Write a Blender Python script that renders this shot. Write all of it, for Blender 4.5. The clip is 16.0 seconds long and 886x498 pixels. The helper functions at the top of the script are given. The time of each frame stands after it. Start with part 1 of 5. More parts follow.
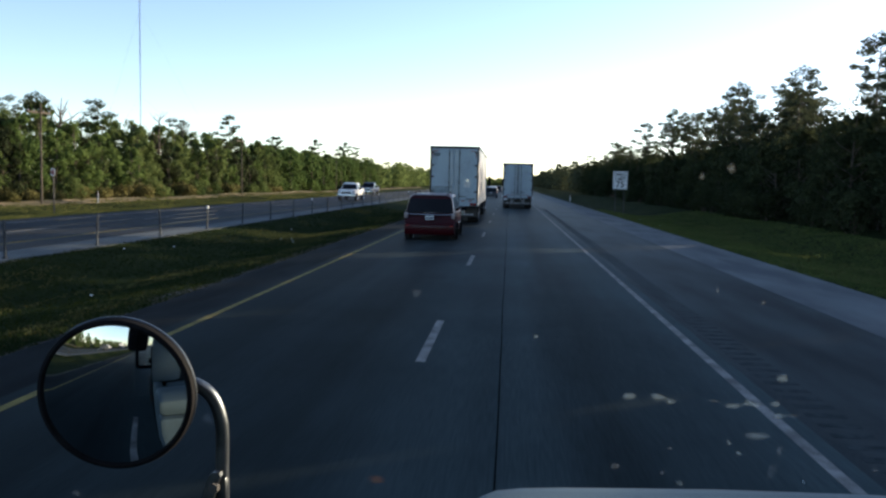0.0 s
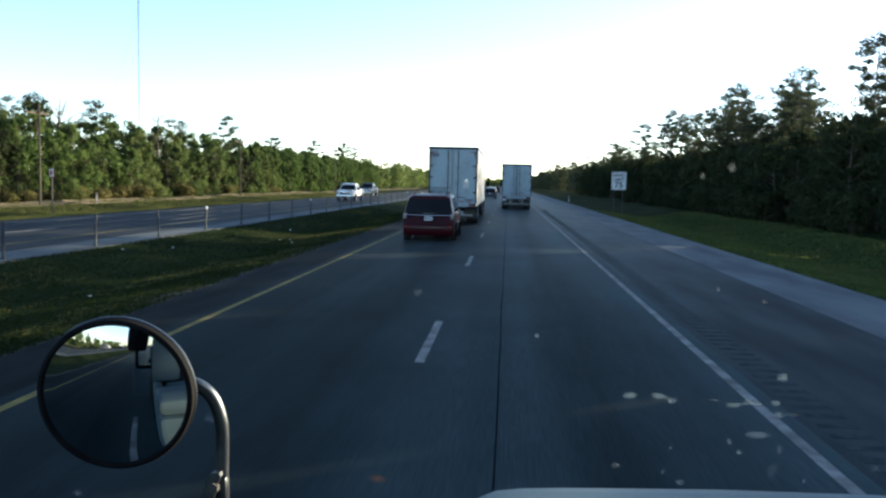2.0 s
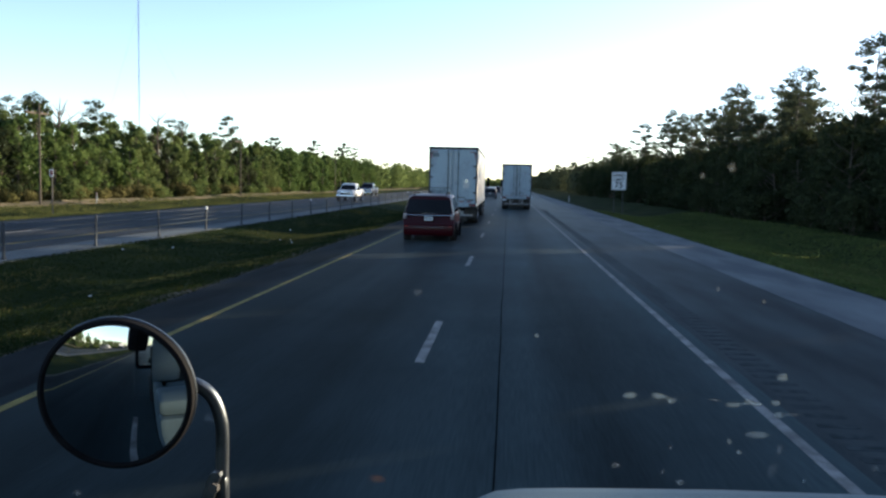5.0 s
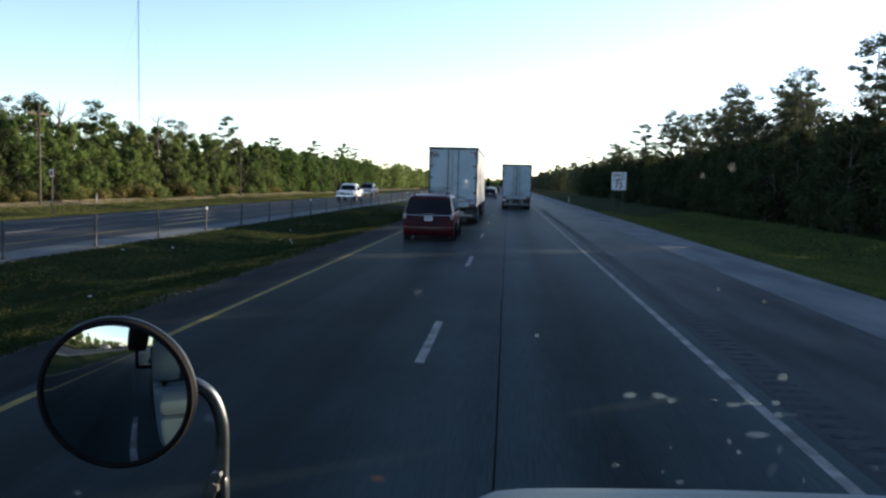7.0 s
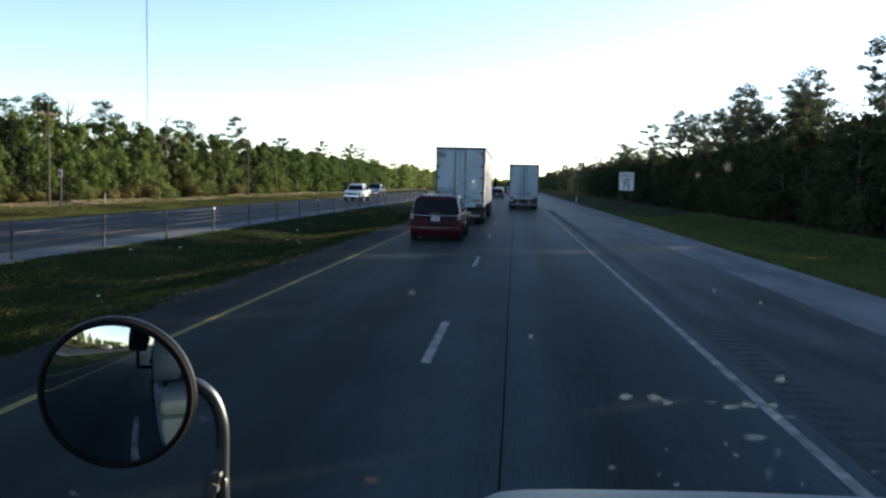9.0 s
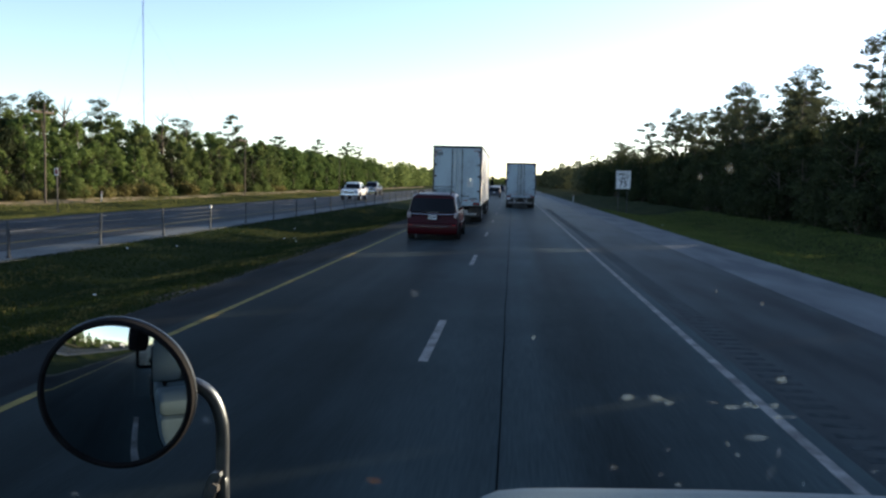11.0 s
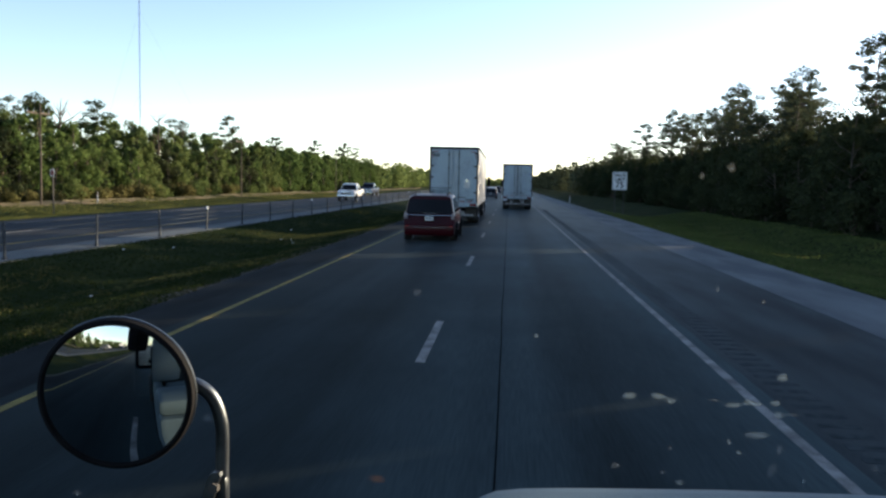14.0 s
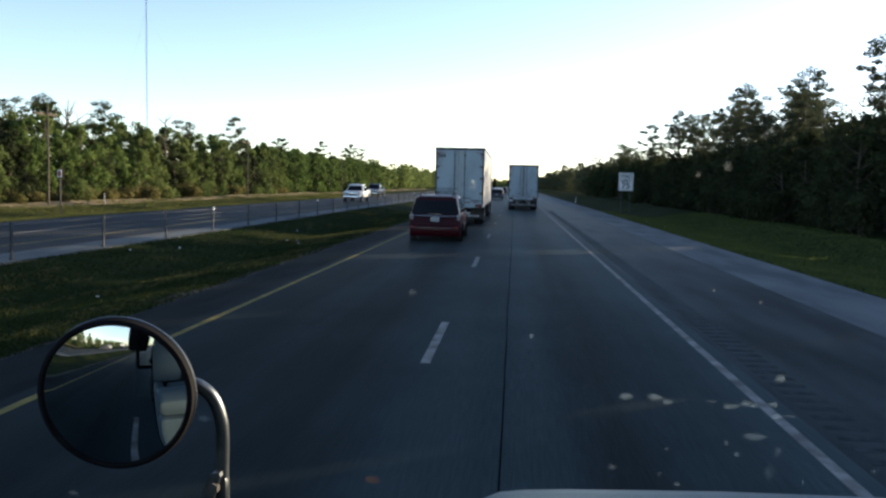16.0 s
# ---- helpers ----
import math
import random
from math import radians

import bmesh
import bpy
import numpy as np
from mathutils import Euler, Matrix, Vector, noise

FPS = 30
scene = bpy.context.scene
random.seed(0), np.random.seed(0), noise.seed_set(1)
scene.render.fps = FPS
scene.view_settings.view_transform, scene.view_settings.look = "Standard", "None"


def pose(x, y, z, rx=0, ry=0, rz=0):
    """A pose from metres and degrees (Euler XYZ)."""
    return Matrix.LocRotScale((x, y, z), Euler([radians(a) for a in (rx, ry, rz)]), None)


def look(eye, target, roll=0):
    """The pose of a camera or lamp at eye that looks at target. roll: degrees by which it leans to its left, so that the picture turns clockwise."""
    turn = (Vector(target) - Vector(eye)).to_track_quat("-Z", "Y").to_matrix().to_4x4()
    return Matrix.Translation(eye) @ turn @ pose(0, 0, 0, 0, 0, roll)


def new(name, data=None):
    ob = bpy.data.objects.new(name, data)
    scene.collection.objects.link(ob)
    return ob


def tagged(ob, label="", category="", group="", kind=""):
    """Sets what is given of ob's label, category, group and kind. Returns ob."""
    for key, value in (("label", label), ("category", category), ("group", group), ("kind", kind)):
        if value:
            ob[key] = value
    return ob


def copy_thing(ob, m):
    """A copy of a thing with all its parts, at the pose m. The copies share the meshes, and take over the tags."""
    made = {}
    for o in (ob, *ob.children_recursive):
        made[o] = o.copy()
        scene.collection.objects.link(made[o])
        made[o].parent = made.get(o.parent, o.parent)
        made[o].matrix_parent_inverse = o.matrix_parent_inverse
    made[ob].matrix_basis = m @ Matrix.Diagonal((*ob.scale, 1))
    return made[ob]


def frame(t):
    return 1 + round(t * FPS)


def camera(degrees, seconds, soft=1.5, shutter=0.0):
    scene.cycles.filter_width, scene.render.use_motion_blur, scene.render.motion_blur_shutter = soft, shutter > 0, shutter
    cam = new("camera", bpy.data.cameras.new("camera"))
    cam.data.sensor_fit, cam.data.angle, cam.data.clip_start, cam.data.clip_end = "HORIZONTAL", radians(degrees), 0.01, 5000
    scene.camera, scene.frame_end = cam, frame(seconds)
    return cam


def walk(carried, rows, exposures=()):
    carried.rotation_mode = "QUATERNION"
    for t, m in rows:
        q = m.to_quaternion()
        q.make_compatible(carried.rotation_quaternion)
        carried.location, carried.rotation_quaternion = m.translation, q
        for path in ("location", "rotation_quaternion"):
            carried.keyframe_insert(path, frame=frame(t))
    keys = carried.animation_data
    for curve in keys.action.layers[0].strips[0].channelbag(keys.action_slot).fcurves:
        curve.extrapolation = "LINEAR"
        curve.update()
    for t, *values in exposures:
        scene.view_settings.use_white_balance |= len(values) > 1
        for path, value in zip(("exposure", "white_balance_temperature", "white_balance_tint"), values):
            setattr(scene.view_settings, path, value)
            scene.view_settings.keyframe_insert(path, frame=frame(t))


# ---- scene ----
cam = camera(58.5, 16.0, soft=2.4)
EYE = (0.0, 0.0, 2.2)
# the cab sways a little on its springs: seconds, degrees of turn, degrees of nod
SWAY = ((0, 0.03, -0.05), (0.5, -0.01, -0.05), (1, 0.0, 0.05), (1.5, -0.01, 0.0), (2, -0.06, 0.0), (2.5, -0.15, 0.0), (3, -0.26, -0.13),
        (3.5, -0.28, 0.0), (4, -0.22, 0.0), (6.5, 0.07, 0.02), (7, -0.06, 0.02), (7.5, 0.07, 0.02), (8, 0.13, -0.03), (8.5, 0.3, 0.02),
        (9, 0.47, 0.02), (11.5, 0.22, -0.1), (12, 0.28, 0.02), (12.5, 0.15, -0.05), (13, 0.0, -0.05), (13.5, 0.03, 0.1), (14, 0.0, 0.0),
        (14.5, 0.13, -0.05), (15, 0.37, 0.05), (15.5, 0.38, 0.05), (16, 0.43, 0.05))
# the camera stands in the cab: it turns about the hood mirror, which keeps its place before it
PIVOT, STILL = Vector((-0.604, 1.17, 1.857)), pose(0, 0, 0, 90 - 4.78, -1.3, 4.72)


def swayed(turn, nod):
    m = pose(0, 0, 0, 90 - 4.78 + nod, -1.3, 4.72 + turn)
    return Matrix.Translation(PIVOT + m @ STILL.inverted() @ (Vector(EYE) - PIVOT)) @ m


PATH = [(t, swayed(turn, nod)) for t, turn, nod in SWAY]
# seconds, stops, kelvin, tint
EXPOSURES = ((0.0, 1.5, 6400, 16), (1.0, 1.75, 6250, 12), (1.5, 1.95, 6200, 10), (2.0, 1.93, 6200, 10), (3.5, 1.98, 6200, 9), (4.0, 1.86, 6250, 11), (6.5, 1.67, 6350, 16), (8.0, 1.58, 6450, 16),
             (9.0, 1.68, 6450, 16), (11.5, 1.67, 6550, 16), (13.0, 1.58, 6600, 16), (14.0, 1.6, 6600, 16), (14.6, 1.72, 6600, 16), (15.0, 1.72, 6600, 16), (15.5, 1.6, 6600, 16), (16.0, 1.6, 6600, 16))
walk(cam, PATH, EXPOSURES)

# ---------------------------------------------------------------- light
SUN_AZ, SUN_EL = radians(56), radians(10.5)
world = bpy.data.worlds.new("evening_sky")
scene.world = world
world.use_nodes = True
wn = world.node_tree
sky = wn.nodes.new("ShaderNodeTexSky")
sky.sky_type, sky.sun_disc = "NISHITA", False
sky.sun_elevation, sky.sun_rotation = SUN_EL, SUN_AZ
sky.air_density, sky.dust_density, sky.ozone_density, sky.altitude = 0.88, 1.4, 1.0, 1800
wn.links.new(sky.outputs[0], wn.nodes["Background"].inputs[0])
wn.nodes["Background"].inputs[1].default_value = 0.12
sun_data = bpy.data.lights.new("sun", "SUN")
sun_data.energy, sun_data.angle, sun_data.color = 4.2, radians(0.5), (1.0, 0.83, 0.56)
sun = new("sun", sun_data)
sun_way = Vector((math.sin(SUN_AZ) * math.cos(SUN_EL), math.cos(SUN_AZ) * math.cos(SUN_EL), math.sin(SUN_EL)))
sun.matrix_world = look(sun_way * 300, (0, 0, 0))


# ---------------------------------------------------------------- materials
def nodes_of(name):
    m = bpy.data.materials.new(name)
    m.use_nodes = True
    nt = m.node_tree
    return m, nt, nt.nodes["Principled BSDF"]


def mat(name, c1, c2=None, scale=4.0, fine=60.0, rough=0.6, metal=0.0, bump=0.15, stretch=(1, 1, 1), coat=0.0,
        vary="", spec=0.5, contrast=(0.35, 0.65), dist=0.01):
    """Two tones mixed by coarse and fine noise, with fine relief."""
    c2 = c2 or tuple(c * 0.8 for c in c1)
    m, nt, b = nodes_of(name)
    N, L = nt.nodes.new, nt.links.new
    tc, mp = N("ShaderNodeTexCoord"), N("ShaderNodeMapping")
    mp.inputs["Scale"].default_value = stretch
    L(tc.outputs["Object"], mp.inputs[0])
    n1, n2 = N("ShaderNodeTexNoise"), N("ShaderNodeTexNoise")
    n1.inputs["Scale"].default_value, n1.inputs["Detail"].default_value = scale, 5
    n2.inputs["Scale"].default_value, n2.inputs["Detail"].default_value = fine, 3
    L(mp.outputs[0], n1.inputs["Vector"]), L(mp.outputs[0], n2.inputs["Vector"])
    add = N("ShaderNodeMath")
    add.operation = "MULTIPLY_ADD"
    L(n2.outputs[0], add.inputs[0])
    add.inputs[1].default_value = 0.35
    L(n1.outputs[0], add.inputs[2])
    mr = N("ShaderNodeMapRange")
    mr.inputs[1].default_value, mr.inputs[2].default_value = contrast[0] + 0.17, contrast[1] + 0.17
    L(add.outputs[0], mr.inputs[0])
    fac = mr.outputs[0]
    if vary:
        src = N("ShaderNodeObjectInfo").outputs["Random"] if vary == "object" else N("ShaderNodeNewGeometry").outputs["Random Per Island"]
        av = N("ShaderNodeMath")
        av.operation = "MULTIPLY_ADD"
        L(src, av.inputs[0])
        av.inputs[1].default_value = 0.6
        half = N("ShaderNodeMath")
        half.operation = "MULTIPLY"
        half.inputs[1].default_value = 0.4
        L(fac, half.inputs[0]), L(half.outputs[0], av.inputs[2])
        fac = av.outputs[0]
    mix = N("ShaderNodeMix")
    mix.data_type = "RGBA"
    mix.inputs[6].default_value, mix.inputs[7].default_value = (*c1, 1), (*c2, 1)
    L(fac, mix.inputs[0])
    L(mix.outputs[2], b.inputs["Base Color"])
    b.inputs["Roughness"].default_value, b.inputs["Metallic"].default_value = rough, metal
    b.inputs["Coat Weight"].default_value = coat
    b.inputs["Specular IOR Level"].default_value = spec
    if bump:
        bp = N("ShaderNodeBump")
        bp.inputs["Strength"].default_value, bp.inputs["Distance"].default_value = bump, dist
        L(n2.outputs[0], bp.inputs["Height"]), L(bp.outputs[0], b.inputs["Normal"])
    return m


def leaf_mat(name, c1, c2, through_light=0.35):
    """Leaves: every leaf its own tone, partly lit from behind."""
    m, nt, b = nodes_of(name)
    N, L = nt.nodes.new, nt.links.new
    geo, info, tc = N("ShaderNodeNewGeometry"), N("ShaderNodeObjectInfo"), N("ShaderNodeTexCoord")
    no = N("ShaderNodeTexNoise")
    no.inputs["Scale"].default_value = 0.6
    L(tc.outputs["Object"], no.inputs["Vector"])
    a1, a2 = N("ShaderNodeMath"), N("ShaderNodeMath")
    for a, k in ((a1, 0.3), (a2, 0.5)):
        a.operation = "MULTIPLY_ADD"
        a.inputs[1].default_value = k
    L(geo.outputs["Random Per Island"], a1.inputs[0]), L(no.outputs[0], a1.inputs[2])
    L(info.outputs["Random"], a2.inputs[0]), L(a1.outputs[0], a2.inputs[2])
    mr = N("ShaderNodeMapRange")
    mr.inputs[1].default_value, mr.inputs[2].default_value = 0.45, 1.25
    L(a2.outputs[0], mr.inputs[0])
    mix = N("ShaderNodeMix")
    mix.data_type = "RGBA"
    mix.inputs[6].default_value, mix.inputs[7].default_value = (*c1, 1), (*c2, 1)
    L(mr.outputs[0], mix.inputs[0])
    tr, ms = N("ShaderNodeBsdfTranslucent"), N("ShaderNodeMixShader")
    L(mix.outputs[2], b.inputs["Base Color"]), L(mix.outputs[2], tr.inputs[0])
    b.inputs["Roughness"].default_value, b.inputs["Specular IOR Level"].default_value = 0.9, 0.02
    ms.inputs[0].default_value = through_light
    L(b.outputs[0], ms.inputs[1]), L(tr.outputs[0], ms.inputs[2])
    L(ms.outputs[0], nt.nodes["Material Output"].inputs[0])
    return m


def glass_mat(name, tint=(0.008, 0.009, 0.011), rough=0.03):
    m, nt, b = nodes_of(name)
    b.inputs["Base Color"].default_value = (*tint, 1)
    b.inputs["Roughness"].default_value, b.inputs["Specular IOR Level"].default_value = rough, 0.15
    return m


def low_gloss(m, most, rough=0.35, power=20.0):
    """Polished stone in the surface: a sheen that shows only when seen almost along the road."""
    nt = m.node_tree
    N, L = nt.nodes.new, nt.links.new
    lw, steep, much, gl, ms = N("ShaderNodeLayerWeight"), N("ShaderNodeMath"), N("ShaderNodeMath"), N("ShaderNodeBsdfGlossy"), N("ShaderNodeMixShader")
    lw.inputs["Blend"].default_value = 0.5
    steep.operation, steep.inputs[1].default_value = "POWER", power
    much.operation, much.inputs[1].default_value = "MULTIPLY", most
    gl.inputs["Color"].default_value, gl.inputs["Roughness"].default_value = (0.9, 0.9, 0.9, 1), rough
    L(lw.outputs["Facing"], steep.inputs[0]), L(steep.outputs[0], much.inputs[0]), L(much.outputs[0], ms.inputs[0])
    L(nt.nodes["Principled BSDF"].outputs[0], ms.inputs[1]), L(gl.outputs[0], ms.inputs[2]), L(ms.outputs[0], nt.nodes["Material Output"].inputs[0])


def road_mat():
    """Worn asphalt: aggregate, long wheel-path streaks, patches and cracks, toned brighter towards the sun's side."""
    m = mat("worn_asphalt", (0.0144, 0.0222, 0.0247), (0.0375, 0.0555, 0.0595), scale=0.5, fine=45, rough=0.8, bump=0.2, spec=0.02, stretch=(1.1, 0.05, 1), contrast=(0.3, 0.72))
    nt = m.node_tree
    N, L = nt.nodes.new, nt.links.new
    b = nt.nodes["Principled BSDF"]
    tc, n3, n4 = N("ShaderNodeTexCoord"), N("ShaderNodeTexNoise"), N("ShaderNodeTexNoise")
    n3.inputs["Scale"].default_value, n3.inputs["Detail"].default_value = 120, 2
    n4.inputs["Scale"].default_value, n4.inputs["Detail"].default_value = 0.35, 4
    L(tc.outputs["Object"], n3.inputs["Vector"]), L(tc.outputs["Object"], n4.inputs["Vector"])
    av = N("ShaderNodeMath")
    av.operation = "MULTIPLY_ADD"
    av.inputs[1].default_value = 0.6
    L(n3.outputs[0], av.inputs[0]), L(n4.outputs[0], av.inputs[2])
    mr = N("ShaderNodeMapRange")
    for k, v in ((1, 0.5), (2, 1.1), (3, 0.75), (4, 1.25)):
        mr.inputs[k].default_value = v
    L(av.outputs[0], mr.inputs[0])
    old = b.inputs["Base Color"].links[0].from_socket
    mul = N("ShaderNodeVectorMath")
    mul.operation = "SCALE"
    L(old, mul.inputs[0]), L(mr.outputs[0], mul.inputs["Scale"]), L(mul.outputs[0], b.inputs["Base Color"])
    # wheel paths darkened by rubber, paler strips between them, wandering a little
    sep, warp, lane, ramp = N("ShaderNodeSeparateXYZ"), N("ShaderNodeTexNoise"), N("ShaderNodeMath"), N("ShaderNodeValToRGB")
    flow = N("ShaderNodeMapping")
    flow.inputs["Scale"].default_value = (0.5, 0.06, 1)
    L(tc.outputs["Object"], flow.inputs[0]), L(flow.outputs[0], warp.inputs["Vector"]), L(tc.outputs["Object"], sep.inputs[0])
    lane.operation = "MULTIPLY_ADD"
    lane.inputs[1].default_value = 0.9
    L(warp.outputs[0], lane.inputs[0]), L(sep.outputs[0], lane.inputs[2])
    span = N("ShaderNodeMapRange")
    span.inputs[1].default_value, span.inputs[2].default_value = -4.45, 3.3
    L(lane.outputs[0], span.inputs[0]), L(span.outputs[0], ramp.inputs[0])
    # the stops also rise to the right: sunward glare put into the tone
    stops = ((-4.6, 0.5), (-3.7, 0.42), (-2.9, 0.72), (-2.0, 0.42), (-1.15, 0.85), (-0.35, 1.2), (0.3, 1.4), (0.95, 0.8), (1.75, 1.2), (2.6, 1.4))
    while len(ramp.color_ramp.elements) < len(stops):
        ramp.color_ramp.elements.new(0.5)
    for e, (x, v) in zip(ramp.color_ramp.elements, stops):
        e.position, e.color = (x + 4.9) / 7.75, (v / 1.4, v / 1.4, v / 1.4, 1)
    wear_and_glare = N("ShaderNodeVectorMath")
    wear_and_glare.operation = "MULTIPLY"
    gain = N("ShaderNodeVectorMath")
    gain.operation, gain.inputs["Scale"].default_value = "SCALE", 1.4
    L(ramp.outputs[0], gain.inputs[0]), L(mul.outputs[0], wear_and_glare.inputs[0]), L(gain.outputs[0], wear_and_glare.inputs[1]), L(wear_and_glare.outputs[0], b.inputs["Base Color"])
    bp = N("ShaderNodeBump")
    bp.inputs["Strength"].default_value, bp.inputs["Distance"].default_value = 0.2, 0.006
    L(n3.outputs[0], bp.inputs["Height"]), L(bp.outputs[0], b.inputs["Normal"])
    return m


def splat_mat(name, col, alpha):
    """A dried splat: densest in its middle, ragged and thin at its rim."""
    m, nt, b = nodes_of(name)
    N, L = nt.nodes.new, nt.links.new
    tr, tl, m1, m2 = N("ShaderNodeBsdfTransparent"), N("ShaderNodeBsdfTranslucent"), N("ShaderNodeMixShader"), N("ShaderNodeMixShader")
    b.inputs["Base Color"].default_value = (*col, 1)
    tl.inputs[0].default_value = (*col, 1)
    L(b.outputs[0], m1.inputs[1]), L(tl.outputs[0], m1.inputs[2])
    tc, mp, dist, no = N("ShaderNodeTexCoord"), N("ShaderNodeMapping"), N("ShaderNodeVectorMath"), N("ShaderNodeTexNoise")
    mp.inputs["Location"].default_value, mp.inputs["Scale"].default_value = (-0.5, 0, -0.5), (1, 0, 1)
    dist.operation = "LENGTH"
    no.inputs["Scale"].default_value, no.inputs["Detail"].default_value = 350, 3
    L(tc.outputs["Generated"], mp.inputs["Vector"]), L(mp.outputs[0], dist.inputs[0]), L(tc.outputs["Object"], no.inputs["Vector"])
    add, mr = N("ShaderNodeMath"), N("ShaderNodeMapRange")
    add.operation = "MULTIPLY_ADD"
    add.inputs[1].default_value = 0.5
    L(no.outputs[0], add.inputs[0]), L(dist.outputs["Value"], add.inputs[2])
    for k, v in ((1, 0.25), (2, 0.7), (3, alpha), (4, 0.0)):
        mr.inputs[k].default_value = v
    L(add.outputs[0], mr.inputs[0]), L(mr.outputs[0], m2.inputs[0])
    m1.inputs[0].default_value = 0.6
    L(tr.outputs[0], m2.inputs[1]), L(m1.outputs[0], m2.inputs[2]), L(m2.outputs[0], nt.nodes["Material Output"].inputs[0])
    return m


ASPHALT = road_mat()
ASPHALT_DARK = mat("dark_shoulder_asphalt", (0.0215, 0.029, 0.0318), (0.047, 0.06, 0.0637), scale=0.7, fine=70, rough=0.75, bump=0.4, spec=0.022, stretch=(1.5, 0.3, 1))
low_gloss(ASPHALT, 0.12)
low_gloss(ASPHALT_DARK, 0.12)
# left shoulder: toned down for the light that fades away from the sun
ASPHALT_DIM = mat("blackened_shoulder_asphalt", (0.006, 0.0082, 0.0098), (0.016, 0.0205, 0.023), scale=0.9, fine=70, rough=0.8, bump=0.4, spec=0.022, stretch=(1.5, 0.3, 1))
ASPHALT_GREY = mat("weathered_grey_asphalt", (0.013, 0.0152, 0.018), (0.023, 0.0262, 0.03), scale=0.7, fine=70, rough=0.75, bump=0.4, spec=0.1, stretch=(1.5, 0.2, 1))
CONCRETE = mat("weathered_concrete", (0.12, 0.135, 0.14), (0.065, 0.075, 0.08), scale=0.8, fine=50, rough=0.9, bump=0.3, spec=0.08, stretch=(1, 0.3, 1))
CONCRETE_WORN = mat("tyre_stained_concrete", (0.145, 0.16, 0.166), (0.078, 0.089, 0.096), scale=0.8, fine=50, rough=0.9, bump=0.3, spec=0.06, stretch=(1, 0.3, 1))
LINE_WHITE = mat("worn_white_line", (0.25, 0.25, 0.24), (0.1, 0.1, 0.097), scale=3, fine=60, rough=0.9, spec=0.1)
LINE_YELLOW = mat("worn_yellow_line", (0.2, 0.165, 0.055), (0.12, 0.1, 0.04), scale=3, fine=60, rough=0.9, spec=0.1)
SEAM = mat("dark_joint_sealer", (0.008, 0.0085, 0.0095), rough=1.0, spec=0.0, bump=0)
SAND = mat("pale_sandy_soil", (0.19, 0.15, 0.095), (0.085, 0.08, 0.045), scale=0.35, fine=20, rough=1.0, spec=0.05, bump=0.5, dist=0.03)
SOIL = mat("grey_brown_soil", (0.085, 0.076, 0.06), (0.04, 0.038, 0.032), scale=1.2, fine=25, rough=1.0, spec=0.04, bump=0.6, dist=0.03)
GROOVE = mat("milled_groove_asphalt", (0.0205, 0.0275, 0.0303), (0.0445, 0.057, 0.061), scale=6, rough=0.85, spec=0.02)
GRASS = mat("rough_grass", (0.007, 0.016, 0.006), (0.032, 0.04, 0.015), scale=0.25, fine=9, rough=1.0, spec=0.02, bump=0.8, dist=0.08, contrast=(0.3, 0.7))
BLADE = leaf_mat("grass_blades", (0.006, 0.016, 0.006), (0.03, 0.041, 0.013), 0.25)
# brighter than the median's blades: light on the verge put into the tone
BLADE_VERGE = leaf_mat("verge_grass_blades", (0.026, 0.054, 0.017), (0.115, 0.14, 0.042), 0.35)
BLADE_FADED = leaf_mat("faded_grass_blades", (0.02, 0.026, 0.01), (0.08, 0.074, 0.03), 0.25)
BLADE_STRAW = leaf_mat("dry_patch_blades", (0.04, 0.046, 0.016), (0.12, 0.115, 0.045), 0.3)
# far verge: straw colour and low sunlight together in the tone
BLADE_SUNLIT = leaf_mat("straw_grass_blades", (0.05, 0.068, 0.018), (0.15, 0.148, 0.05), 0.3)
# leaf tones carry the light: dark for the shaded wood, bright for the sunlit
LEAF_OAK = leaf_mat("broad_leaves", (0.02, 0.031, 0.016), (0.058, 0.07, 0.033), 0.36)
LEAF_SUNLIT = leaf_mat("young_leaves", (0.06, 0.1, 0.032), (0.12, 0.17, 0.055), 0.5)
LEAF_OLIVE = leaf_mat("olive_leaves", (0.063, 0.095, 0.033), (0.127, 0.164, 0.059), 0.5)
LEAF_PINE = leaf_mat("pine_needles", (0.03, 0.04, 0.025), (0.07, 0.084, 0.05), 0.36)
LEAF_DRY = leaf_mat("dry_brush", (0.078, 0.08, 0.029), (0.165, 0.145, 0.062), 0.35)
BARK = mat("grey_brown_bark", (0.11, 0.085, 0.06), (0.05, 0.04, 0.03), scale=3, fine=25, rough=0.9, bump=0.7, stretch=(3, 3, 0.6), dist=0.03)
POLE_WOOD = mat("weathered_pole_wood", (0.1, 0.08, 0.06), (0.05, 0.04, 0.03), scale=2, fine=30, rough=0.9, stretch=(4, 4, 0.3))
GALV_DULL = mat("weathered_barrier_steel", (0.055, 0.062, 0.07), (0.035, 0.04, 0.044), scale=8, rough=0.7, metal=0.2, bump=0.05, spec=0.2)
GALV = mat("galvanised_steel", (0.2, 0.21, 0.22), (0.13, 0.14, 0.15), scale=8, rough=0.6, metal=0.5, bump=0.05)
# the darker tone stands for grime and for tree shadows on the sides
TRAILER_WHITE = mat("grimy_white_trailer_paint", (0.62, 0.63, 0.62), (0.3, 0.3, 0.28), scale=0.55, fine=14, rough=0.4, bump=0.05, coat=0.2, contrast=(0.5, 0.9))
# road grime, plus the bluish shade of the rear, both in the colour
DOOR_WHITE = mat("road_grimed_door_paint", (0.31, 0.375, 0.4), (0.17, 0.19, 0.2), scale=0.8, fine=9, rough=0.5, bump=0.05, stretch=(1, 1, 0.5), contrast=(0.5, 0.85))
